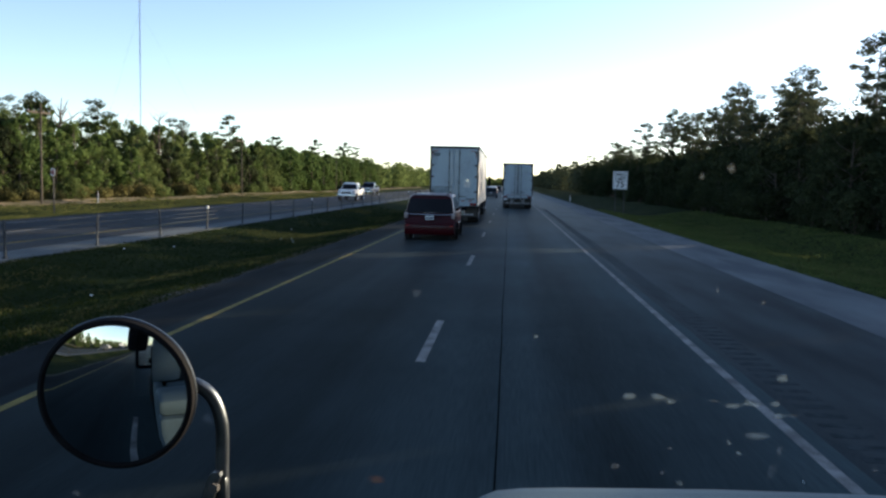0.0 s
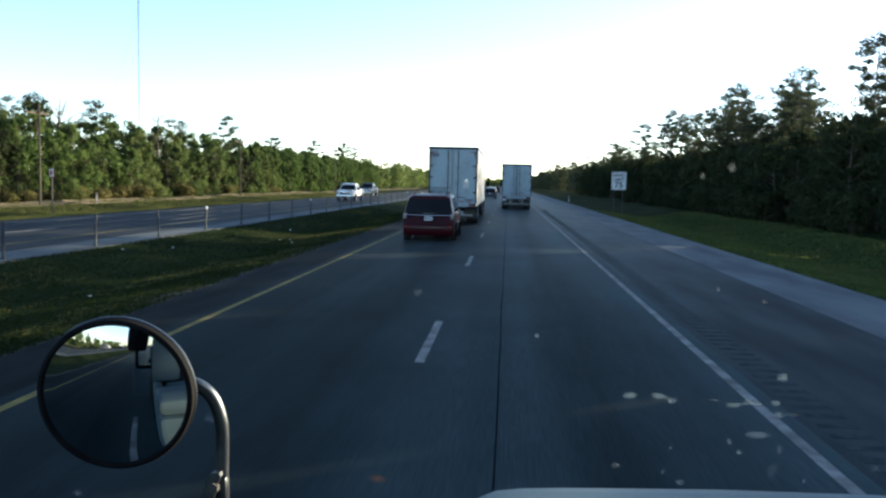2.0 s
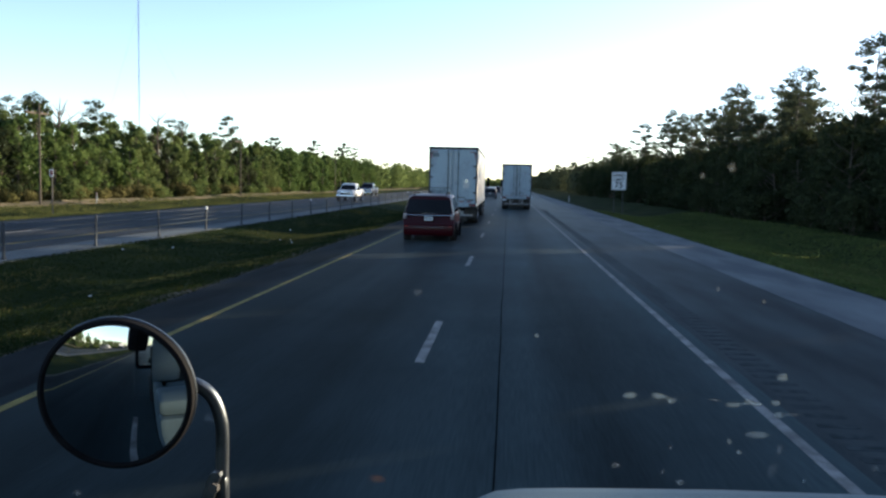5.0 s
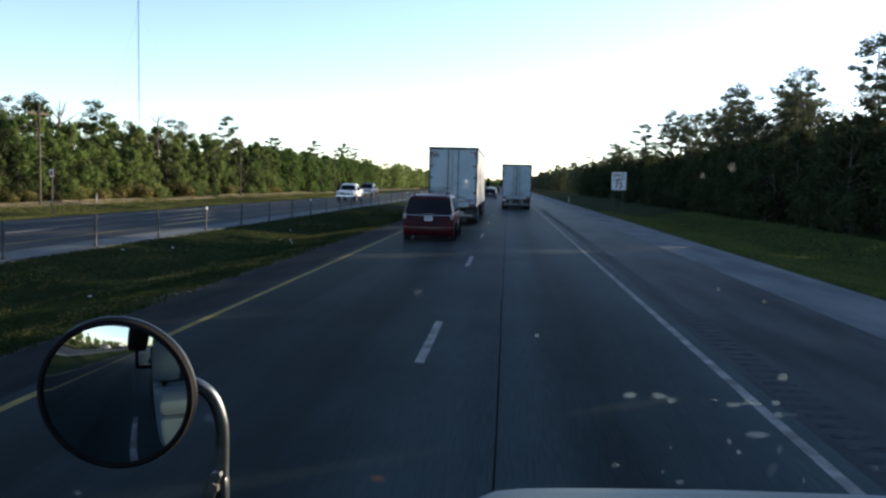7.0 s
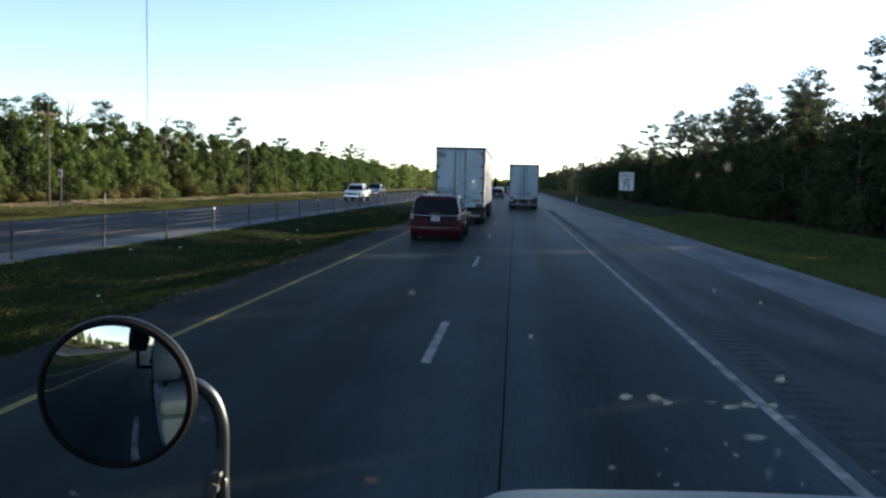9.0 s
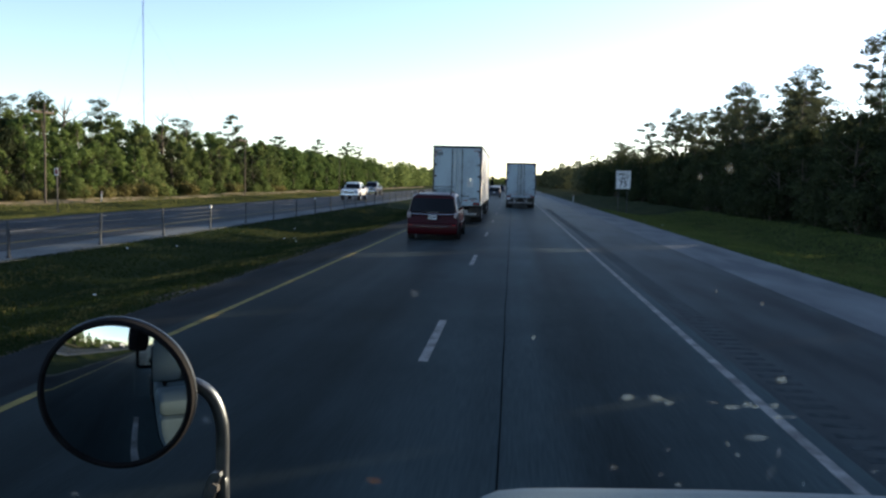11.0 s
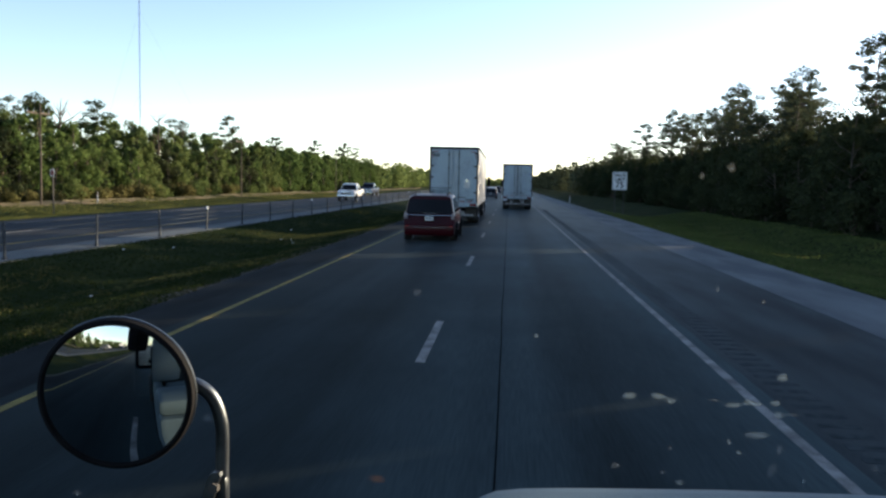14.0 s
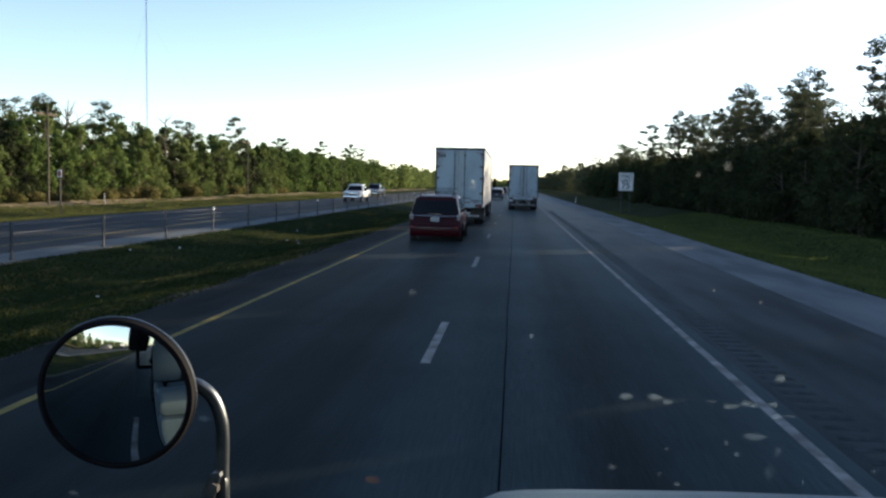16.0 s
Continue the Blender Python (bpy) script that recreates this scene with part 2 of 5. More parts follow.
ALU = mat("dull_aluminium", (0.55, 0.55, 0.55), (0.32, 0.32, 0.32), scale=4, rough=0.42, metal=0.8, bump=0.08)
GRIMED_ALU = mat("road_grimed_aluminium", (0.42, 0.42, 0.42), (0.2, 0.2, 0.19), scale=5, rough=0.55, metal=0.4, bump=0.1)
DARK_STEEL = mat("grimy_dark_steel", (0.035, 0.034, 0.033), (0.06, 0.055, 0.05), scale=5, rough=0.7, bump=0.2)
SCUFF = mat("scuffed_grey_paint", (0.2, 0.25, 0.27), (0.12, 0.15, 0.165), scale=3, fine=25, rough=0.6, bump=0.05)
RUBBER = mat("tyre_rubber", (0.018, 0.018, 0.018), (0.035, 0.033, 0.03), scale=9, rough=0.85, bump=0.3)
RED_LENS = mat("red_lens", (0.35, 0.012, 0.012), (0.2, 0.008, 0.008), scale=30, rough=0.25, bump=0)
PALE_LENS = mat("pale_clear_lens", (0.3, 0.26, 0.25), (0.2, 0.15, 0.15), scale=30, rough=0.3, bump=0)
RED_TAPE = mat("red_reflective_tape", (0.27, 0.04, 0.035), (0.18, 0.03, 0.03), scale=20, rough=0.4, bump=0)
BLACK_TXT = mat("black_vinyl", (0.02, 0.022, 0.025), rough=0.5, bump=0)
CHROME = mat("chrome", (0.75, 0.75, 0.74), (0.62, 0.61, 0.6), scale=12, rough=0.14, metal=1.0, bump=0.02)
DULL_CHROME = mat("weathered_chrome", (0.135, 0.15, 0.165), (0.07, 0.08, 0.09), scale=14, rough=0.4, metal=1.0, bump=0.04)
BLACK_PLASTIC = mat("black_plastic", (0.006, 0.006, 0.007), (0.011, 0.011, 0.012), scale=20, rough=0.85, bump=0.1, spec=0.08)
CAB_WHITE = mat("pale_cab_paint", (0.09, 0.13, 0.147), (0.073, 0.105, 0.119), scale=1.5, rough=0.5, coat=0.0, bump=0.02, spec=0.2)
INTERIOR = mat("dark_cab_trim", (0.02, 0.02, 0.021), (0.03, 0.03, 0.03), scale=15, rough=0.8)
GLASS_DARK = glass_mat("dark_window_glass")
PLATE = mat("number_plate_paint", (0.6, 0.62, 0.62), (0.45, 0.47, 0.47), scale=15, rough=0.5, bump=0)
SIGN_WHITE = mat("sign_sheeting", (0.68, 0.68, 0.66), (0.55, 0.55, 0.53), scale=4, rough=0.5, bump=0.02)
MIRROR = mat("mirror_silver", (0.55, 0.58, 0.59), (0.5, 0.53, 0.54), scale=4, rough=0.015, metal=1.0, bump=0)
SPLAT = splat_mat("dried_bug_splat", (0.45, 0.59, 0.66), 0.18)
SPLAT_FAINT = splat_mat("faint_smear", (0.58, 0.66, 0.7), 0.075)
SPLAT_BROWN = splat_mat("amber_splat", (0.3, 0.14, 0.04), 0.2)


def paint(name, c):
    return mat(name, c, tuple(x * 0.85 for x in c), scale=1.2, fine=20, rough=0.35, coat=0.06, bump=0.01, spec=0.12)


# ---------------------------------------------------------------- mesh helpers
def box(bm, x0, x1, y0, y1, z0, z1, bevel=0.0, m=None, seg=2):
    t = Matrix.LocRotScale(((x0 + x1) / 2, (y0 + y1) / 2, (z0 + z1) / 2), None, (x1 - x0, y1 - y0, z1 - z0))
    vs = bmesh.ops.create_cube(bm, size=1.0, matrix=(m @ t) if m else t)["verts"]
    if bevel:
        es = list({e for v in vs for e in v.link_edges})
        bmesh.ops.bevel(bm, geom=es, offset=bevel, segments=seg, affect="EDGES", profile=0.5)
    return bm


def rod(bm, a, b, r0, r1=None, seg=10):
    a, b = Vector(a), Vector(b)
    r1 = r0 if r1 is None else r1
    q = (b - a).to_track_quat("Z", "Y").to_matrix().to_4x4()
    bmesh.ops.create_cone(bm, cap_ends=True, segments=seg, radius1=r0, radius2=r1, depth=(b - a).length, matrix=Matrix.Translation((a + b) / 2) @ q)
    return bm


def revolve(bm, profile, axis_m, seg=32, close=True):
    """A ring of the profile (radius, height) pairs about the z axis of axis_m."""
    rings = []
    for k in range(seg):
        c, s = math.cos(2 * math.pi * k / seg), math.sin(2 * math.pi * k / seg)
        rings.append([bm.verts.new(axis_m @ Vector((r * c, r * s, h))) for r, h in profile])
    n = len(profile)
    for k in range(seg):
        p, q = rings[k], rings[(k + 1) % seg]
        for i in range(n if close else n - 1):
            bm.faces.new((p[i], q[i], q[(i + 1) % n], p[(i + 1) % n]))
    return bm


def loft(bm, sections, caps=True):
    rows = [[bm.verts.new(v) for v in s] for s in sections]
    n = len(rows[0])
    for p, q in zip(rows, rows[1:]):
        for i in range(n):
            bm.faces.new((p[i], p[(i + 1) % n], q[(i + 1) % n], q[i]))
    if caps:
        bm.faces.new(rows[0][::-1]), bm.faces.new(rows[-1])
    bmesh.ops.recalc_face_normals(bm, faces=bm.faces)
    return bm


def tube(bm, pts, r, seg=12):
    pts = [Vector(p) for p in pts]
    rings = []
    side = Vector((1, 0, 0))
    for i, p in enumerate(pts):
        d = (pts[min(i + 1, len(pts) - 1)] - pts[max(i - 1, 0)]).normalized()
        side = (side - d * side.dot(d)).normalized()
        up = d.cross(side)
        rr = r[i] if isinstance(r, (list, tuple)) else r
        rings.append([p + (side * math.cos(2 * math.pi * k / seg) + up * math.sin(2 * math.pi * k / seg)) * rr for k in range(seg)])
    return loft(bm, rings)


def mesh_of(name, bm, material, smooth=True):
    me = bpy.data.meshes.new(name)
    bm.to_mesh(me)
    bm.free()
    me.materials.append(material)
    if smooth:
        me.shade_smooth()
        me.set_sharp_from_angle(angle=radians(35))
    return me


def part(name, bm, material, parent, label="", smooth=True):
    ob = new(name, mesh_of(name, bm, material, smooth))
    ob.parent = parent
    return tagged(ob, label=label)


def lone(name, bm, material, label, category, group="", kind="", smooth=True, at=None):
    ob = new(name, mesh_of(name, bm, material, smooth))
    if at is not None:
        ob.matrix_basis = at
    return tagged(ob, label, category, group, kind)


def empty(name, label, category, group="", at=None):
    ob = new(name)
    ob.empty_display_size = 0.2
    if at is not None:
        ob.matrix_basis = at
    return tagged(ob, label, category, group)


def B():
    return bmesh.new()


def lettering(name, text, size, material, parent, m, label="", deep=0.003):
    """Letters as a thin mesh, lying in the plane of m, centred."""
    cu = bpy.data.curves.new(name, "FONT")
    cu.body, cu.size, cu.extrude, cu.align_x, cu.align_y, cu.offset = text, size, deep, "CENTER", "CENTER", size * 0.02
    tmp = bpy.data.objects.new(name, cu)
    scene.collection.objects.link(tmp)
    me = bpy.data.meshes.new_from_object(tmp.evaluated_get(bpy.context.evaluated_depsgraph_get()))
    bpy.data.objects.remove(tmp)
    me.materials.clear()
    me.materials.append(material)
    ob = new(name, me)
    ob.parent, ob.matrix_basis = parent, m
    return tagged(ob, label=label)


# ---------------------------------------------------------------- ground and roads
def bump01(x, a, b):
    t = min(1, max(0, (x - a) / (b - a)))
    return math.sin(math.pi * t) ** 2


def ground_z(x, y):
    """Verges fall away a little from the pavements."""
    z = -0.06 - 0.35 * bump01(x, -12.6, -6.0) - 0.5 * bump01(x, 7.8, 17.0) - 0.3 * bump01(x, -33, -23.4)
    if x < -34 or x > 17:
        z += 0.25 * noise.noise((x * 0.05, y * 0.05, 0))
    return z


def sheet(name, xs, ys, zf, material, label, category, kind="structure"):
    verts = [(x, y, zf(x, y)) for y in ys for x in xs]
    n = len(xs)
    faces = [(j * n + i, j * n + i + 1, (j + 1) * n + i + 1, (j + 1) * n + i) for j in range(len(ys) - 1) for i in range(n - 1)]
    me = bpy.data.meshes.new(name)
    me.from_pydata(verts, [], faces)
    me.materials.append(material)
    me.shade_smooth()
    return tagged(new(name, me), label, category, kind=kind)


def spread(a, b, step):
    n = max(1, round((b - a) / step))
    return [a + (b - a) * k / n for k in range(n + 1)]


gx = [-4500, -1500, -500, -200, -90] + spread(-60, 40, 0.8) + [60, 120, 300, 900, 2500, 4500]
gy = [-4500, -1500, -500] + spread(-200, 400, 6) + [600, 1000, 2000, 4600]
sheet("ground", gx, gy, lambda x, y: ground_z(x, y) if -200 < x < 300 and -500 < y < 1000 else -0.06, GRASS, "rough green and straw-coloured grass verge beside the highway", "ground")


sheet("dirt_track", spread(-34.2, -32.4, 0.3), spread(-60, 300, 3), lambda x, y: ground_z(x, y) + 0.03 + 0.09 * (-32.4 - x) + 0.07 * noise.noise((x * 0.6, y * 0.2, 4)) - 0.15 * (x > -32.6), SAND, "pale sandy track banked up at the foot of the wood", "dirt track")


def slab(name, x0, x1, y0, y1, material, label, category, top=0.0, thick=0.25):
    bm = B()
    box(bm, x0, x1, y0, y1, top - thick, top)
    return lone(name, bm, material, label, category, kind="structure", smooth=False)


sheet("soil_fringe", spread(-7.15, -6.0, 0.23), spread(-40, 300, 0.6), lambda x, y: ground_z(x, y) + 0.025 - 0.12 * max(0.0, (-6.25 - x) / 0.9 + 0.9 * noise.noise((x * 1.3, y * 0.35, 9))), SOIL, "bare grey-brown soil fringe between grass and asphalt", "soil")
slab("left_shoulder", -6.0, -4.9, -300, 900, ASPHALT_DIM, "narrow dark asphalt shoulder beside the median grass", "shoulder", top=-0.004)
slab("right_shoulder", 2.85, 5.75, -300, 900, ASPHALT_DARK, "wide dark asphalt shoulder with a rumble strip", "shoulder", top=-0.004)
slab("road", -4.9, 2.85, -300, 900, ASPHALT, "worn dark grey asphalt highway with long tyre streaks", "road")
slab("concrete_shoulder", 5.75, 7.8, -300, 900, CONCRETE_WORN, "pale weathered concrete strip along the asphalt shoulder", "shoulder", top=-0.004)
slab("opposite_road", -23.3, -14.2, -300, 900, ASPHALT_GREY, "weathered grey asphalt carriageway beyond the cable barrier", "road", top=-0.02)
slab("barrier_strip", -14.2, -12.6, -300, 900, CONCRETE, "pale concrete mow strip under the cable barrier", "pavement", top=-0.03)


def line(name, x, w, y0, y1, material, label, top=0.004):
    bm = B()
    box(bm, x - w / 2, x + w / 2, y0, y1, top - 0.006, top, bevel=0.001, seg=1)
    return lone(name, bm, material, label, "road marking", kind="structure", smooth=False)


line("edge_line", 2.62, 0.115, -200, 900, LINE_WHITE, "long worn white edge line painted on asphalt")
line("edge_line", -4.66, 0.105, -200, 900, LINE_YELLOW, "long worn yellow edge line painted on asphalt")
line("edge_line", -15.6, 0.12, -200, 900, LINE_YELLOW, "faded yellow edge line on the opposite carriageway", top=-0.016)
line("edge_line", -22.0, 0.12, -200, 900, LINE_WHITE, "faded white edge line on the opposite carriageway", top=-0.016)
for k in range(-6, 40):
    line("lane_dash", -1.02, 0.12, 9.5 + 11.5 * k, 12.45 + 11.5 * k, LINE_WHITE, "short worn white lane dash painted on asphalt")
for k in range(-4, 30):
    line("lane_dash", -18.6, 0.12, 5 + 11.4 * k, 8.7 + 11.4 * k, LINE_WHITE, "faded white lane dash on the opposite carriageway", top=-0.016)
bm = B()
y = 4.0
while y < 70:
    box(bm, 2.98, 3.36, y, y + 0.13, -0.008, -0.0015)
    y += 0.32
lone("rumble_strip", bm, GROOVE, "row of dark milled grooves along the shoulder", "rumble strip", kind="structure", smooth=False)
bm = B()
ys = spread(-30, 400, 0.9)
tube_pts = [(-0.04 + 0.025 * noise.noise((0, y * 0.25, 3)) + 0.008 * noise.noise((0, y * 2.0, 7)), y) for y in ys]
for (xa, ya), (xb, yb) in zip(tube_pts, tube_pts[1:]):
    w = 0.007 + 0.004 * noise.noise((1, ya, 2))
    bm.faces.new([bm.verts.new(v) for v in ((xa - w, ya, 0.003), (xa + w, ya, 0.003), (xb + w, yb, 0.003), (xb - w, yb, 0.003))])
lone("pavement_joint", bm, SEAM, "dark sealed lengthwise joint in the asphalt lane", "road joint", kind="structure", smooth=False)


# ---------------------------------------------------------------- trees
def soft_normals(me, normals):
    """Leaves of a clump share its rounded shading."""
    at = me.attributes.new("custom_normal", "FLOAT_VECTOR", "POINT")
    at.data.foreach_set("vector", np.asarray(normals, np.float32).ravel())


def leaf_mesh(name, centres, sizes, material, rng, slim=0.55, flat=0.0, out=None):
    """Many small folded leaves or sprays, one island each; out: the way that each leaf's clump faces there."""
    n = len(centres)
    c = np.asarray(centres, float)
    s = np.asarray(sizes, float)[:, None]
    d = rng.normal(size=(n, 3))
    d[:, 2] = d[:, 2] * (1 - flat) - 0.25
    d /= np.linalg.norm(d, axis=1)[:, None]
    e = np.cross(d, rng.normal(size=(n, 3)))
    e /= np.linalg.norm(e, axis=1)[:, None] + 1e-9
    u = np.cross(d, e)
    if out is not None:
        side = np.where((u * out).sum(1) > 0, -1.0, 1.0)[:, None]
        e, u = e * side, u * side
    v = np.empty((n, 4, 3))
    v[:, 0], v[:, 2] = c - d * s * 0.5, c + d * s * 0.5
    v[:, 1], v[:, 3] = c + e * s * slim * 0.5 + u * s * 0.12, c - e * s * slim * 0.5 + u * s * 0.12
    me = bpy.data.meshes.new(name)
    me.vertices.add(4 * n), me.loops.add(4 * n), me.polygons.add(n)
    me.vertices.foreach_set("co", v.ravel())
    me.loops.foreach_set("vertex_index", np.arange(4 * n, dtype=np.int32))
    me.polygons.foreach_set("loop_start", np.arange(0, 4 * n, 4, dtype=np.int32))
    me.update(calc_edges=True)
    me.materials.append(material)
    if out is not None:
        mean = out * 0.6 - u * 0.5
        soft_normals(me, np.repeat(mean / np.linalg.norm(mean, axis=1)[:, None], 4, axis=0))
    return me


def outward(pts):
    """From the middle of its clump to each leaf."""
    q = np.concatenate([p - p.mean(0) for p in pts])
    return q / (np.linalg.norm(q, axis=1)[:, None] + 1e-6)


def crown_of(tree, pts, sizes, material, rng, slim, flat):
    crown = new("crown", leaf_mesh("crown", np.concatenate(pts), np.concatenate(sizes), material, rng, slim, flat, outward(pts)))
    crown.parent = tree


def puff(rng, c, rad, n, seed):
    """Leaf places of one clump: dense towards its skin, with a lobed outline."""
    q = rng.normal(size=(n, 3))
    q /= np.linalg.norm(q, axis=1)[:, None]
    q *= rng.uniform(0.2, 1.0, size=(n, 1)) ** 0.45
    q *= 1 + 0.3 * np.sin(q[:, [1, 2, 0]] * 5 + seed)
    return np.asarray(c) + q * rad


def limb(bm, root, tip, r, sag=0.08, seg=5):
    root, tip = Vector(root), Vector(tip)
    mid = root.lerp(tip, 0.55) + Vector((0, 0, -sag * (tip - root).length))
    tube(bm, (root, mid, tip), (r, r * 0.65, r * 0.2), seg=seg)


def stem_of(bm, height, lean, seed, r0, seg):
    stem = [(lean[0] * h + 0.1 * math.sin(h * 0.7 + seed), lean[1] * h, h) for h in np.linspace(-0.3, height * 0.95, 7)]
    tube(bm, stem, [r0 * (1.3 if i == 0 else 1 - 0.14 * i) for i in range(7)], seg=seg)


def make_tree(name, seed, height, crown_w, crown_from, material, label, leaves=3600, leaf=0.26, clumps=34):
    """A broadleaf tree: tapered stem, a limb to every clump, ragged crown of clumps with gaps."""
    rng = np.random.default_rng(seed)
    tree = empty(name, label, "tree", "roadside trees")
    bm = B()
    lean = rng.normal(scale=0.03, size=2)
    r0 = 0.011 * height + 0.04
    stem_of(bm, height, lean, seed, r0, 7)
    pts, sizes = [], []
    for k in range(clumps):
        a, t = rng.uniform(0, 2 * math.pi), (k + rng.uniform(0, 1)) / clumps
        h = height * (crown_from + (0.96 - crown_from) * t)
        w = crown_w * math.sqrt(max(0.04, 1 - abs(2 * t - 0.8) ** 2.4 / 1.6)) * rng.uniform(0.3, 1.0) * (1 - 0.25 * t)
        rad = np.array([1, 1, 0.95]) * rng.uniform(0.5, 1.1) * crown_w * (0.4 - 0.16 * t)
        c = (lean[0] * h + w * math.cos(a), lean[1] * h + w * math.sin(a), h)
        n = leaves // clumps
        pts.append(puff(rng, c, rad, n, seed)), sizes.append(rng.uniform(0.55, 1.3, n) * leaf)
        foot = max(0.2, h - w * 0.8)
        limb(bm, (lean[0] * foot, lean[1] * foot, foot), c, r0 * 0.3, seg=4)
    part("trunk", bm, BARK, tree)
    crown_of(tree, pts, sizes, material, rng, 0.5, 0.0)
    return tree


def make_pine(seed, height, crown_w, crown_from, label, needles=3000, leaf=0.3, boughs=19):
    """A tall pine: bare straight stem, boughs that carry flat, separate tufts with sky between them."""
    rng = np.random.default_rng(seed)
    tree = empty("pine_tree", label, "tree", "roadside trees")
    bm = B()
    lean = rng.normal(scale=0.018, size=2)
    r0 = 0.008 * height + 0.04
    stem_of(bm, height, lean, seed, r0, 7)
    pts, sizes, tufts = [], [], []
    for k in range(boughs):
        t = (k + rng.uniform(0, 0.9)) / boughs
        h = height * (crown_from + (0.95 - crown_from) * t)
        a = k * 2.4 + rng.uniform(-0.5, 0.5)
        w = crown_w * (0.35 + 0.65 * math.sin(math.pi * min(1, 0.18 + 0.75 * t))) * rng.uniform(0.55, 1.1)
        at = np.array([lean[0] * h, lean[1] * h, h])
        tip = at + np.array([w * math.cos(a), w * math.sin(a), w * rng.uniform(0.1, 0.45)])
        limb(bm, at, tip, r0 * 0.28, seg=4)
        tufts.append((tip, rng.uniform(0.6, 1.1)))
        if w > 0.55 * crown_w:
            tufts.append((at * 0.45 + tip * 0.55 + rng.normal(scale=0.2, size=3), rng.uniform(0.45, 0.8)))
    tufts.append((np.array([lean[0] * height, lean[1] * height, height * 0.97]), 0.8))
    n = needles // len(tufts)
    for c, k in tufts:
        pts.append(puff(rng, c, np.array([0.36, 0.36, 0.19]) * crown_w * k, n, seed)), sizes.append(rng.uniform(0.6, 1.3, n) * leaf)
    part("trunk", bm, BARK, tree)
    crown_of(tree, pts, sizes, LEAF_PINE, rng, 0.3, 0.4)
    return tree


def make_bush(seed, w, h, material, label, leaves=1300):
    rng = np.random.default_rng(seed)
    bush = empty("bush", label, "bush", "roadside brush")
    bm = B()
    pts, sizes = [], []
    for k in range(11):
        a, rr = rng.uniform(0, 2 * math.pi), rng.uniform(0, w * 0.75)
        c = np.array([rr * math.cos(a), rr * math.sin(a), h * rng.uniform(0.2, 0.8)])
        p = puff(rng, c, np.array([w * 0.42, w * 0.42, h * 0.34]), leaves // 11, seed)
        p[:, 2] = np.abs(p[:, 2])
        pts.append(p), sizes.append(rng.uniform(0.6, 1.3, len(p)) * 0.24)
        tube(bm, ((0.1 * math.cos(a), 0.1 * math.sin(a), -0.2), tuple(c)), (0.04, 0.01), seg=4)
    part("stems", bm, BARK, bush)
    cr = new("foliage", leaf_mesh("foliage", np.concatenate(pts), np.concatenate(sizes), material, rng, 0.4, 0.0, outward(pts)))
    cr.parent = bush
    return bush


rng = random.Random(7)
# the sunward wood shows its shaded side, so it takes the dark leaves
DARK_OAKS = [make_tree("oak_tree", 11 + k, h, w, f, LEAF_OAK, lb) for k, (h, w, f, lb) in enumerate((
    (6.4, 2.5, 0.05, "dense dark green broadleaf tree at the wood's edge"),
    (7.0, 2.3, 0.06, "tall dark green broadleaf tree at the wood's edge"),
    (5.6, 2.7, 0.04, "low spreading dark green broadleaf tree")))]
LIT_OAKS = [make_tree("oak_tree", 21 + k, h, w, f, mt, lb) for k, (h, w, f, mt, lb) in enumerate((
    (6.2, 2.0, 0.03, LEAF_SUNLIT, "bright green broadleaf tree lit by low sun"),
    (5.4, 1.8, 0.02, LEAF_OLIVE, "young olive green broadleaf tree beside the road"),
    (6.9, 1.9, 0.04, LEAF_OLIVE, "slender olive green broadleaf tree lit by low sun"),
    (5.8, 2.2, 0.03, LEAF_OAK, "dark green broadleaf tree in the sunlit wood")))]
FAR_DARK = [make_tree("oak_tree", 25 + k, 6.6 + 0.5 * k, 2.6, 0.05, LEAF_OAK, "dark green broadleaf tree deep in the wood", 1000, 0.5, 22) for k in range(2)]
FAR_LIT = [make_tree("oak_tree", 28 + k, 6.0 + 0.6 * k, 2.1, 0.03, mt, "sunlit green broadleaf tree along the far verge", 1000, 0.45, 22) for k, mt in enumerate((LEAF_SUNLIT, LEAF_OLIVE))]
PINES = [make_pine(31 + k, h, w, f, lb) for k, (h, w, f, lb) in enumerate((
    (12.0, 2.3, 0.52, "tall pine with a bare trunk and ragged crown"),
    (11.0, 2.0, 0.46, "tall pine with rounded ragged clumps of needles"),
    (13.2, 1.9, 0.6, "very tall thin pine with a small open crown"),
    (10.2, 2.4, 0.5, "spreading pine with flat tiers of needles")))]
FAR_PINES = [make_pine(41 + k, 11.5 + k, 2.2, 0.5, "tall pine standing above the distant wood", 1000, 0.5, 13) for k in range(2)]
BUSHES = [make_bush(51, 1.5, 2.2, LEAF_OAK, "dense green bush at the foot of the trees"),
          make_bush(52, 1.6, 1.6, LEAF_DRY, "brown and straw-coloured brush at the foot of the trees"),
          make_bush(53, 1.4, 2.0, LEAF_OLIVE, "olive green bush at the foot of the trees")]
used = set()


def plant(master, x, y, s, turn):
    m = Matrix.LocRotScale((x, y, ground_z(x, y)), Euler((0, 0, turn)), (s, s, s))
    if master not in used:
        used.add(master)
        master.matrix_basis = m
        return master
    made = copy_thing(master, m)
    made.matrix_basis = m
    return made


def wood_row(x, y0, y1, step, choose, jitter, smin, smax, skip=()):
    y = y0
    while y < y1:
        if not any(a < y - 0.675 * x < b for a, b in skip):
            plant(rng.choice(choose), x + rng.uniform(-jitter, jitter), y + rng.uniform(-step, step) * 0.35, rng.uniform(smin, smax), rng.uniform(0, 6.28))
        y += step * rng.uniform(0.8, 1.25)


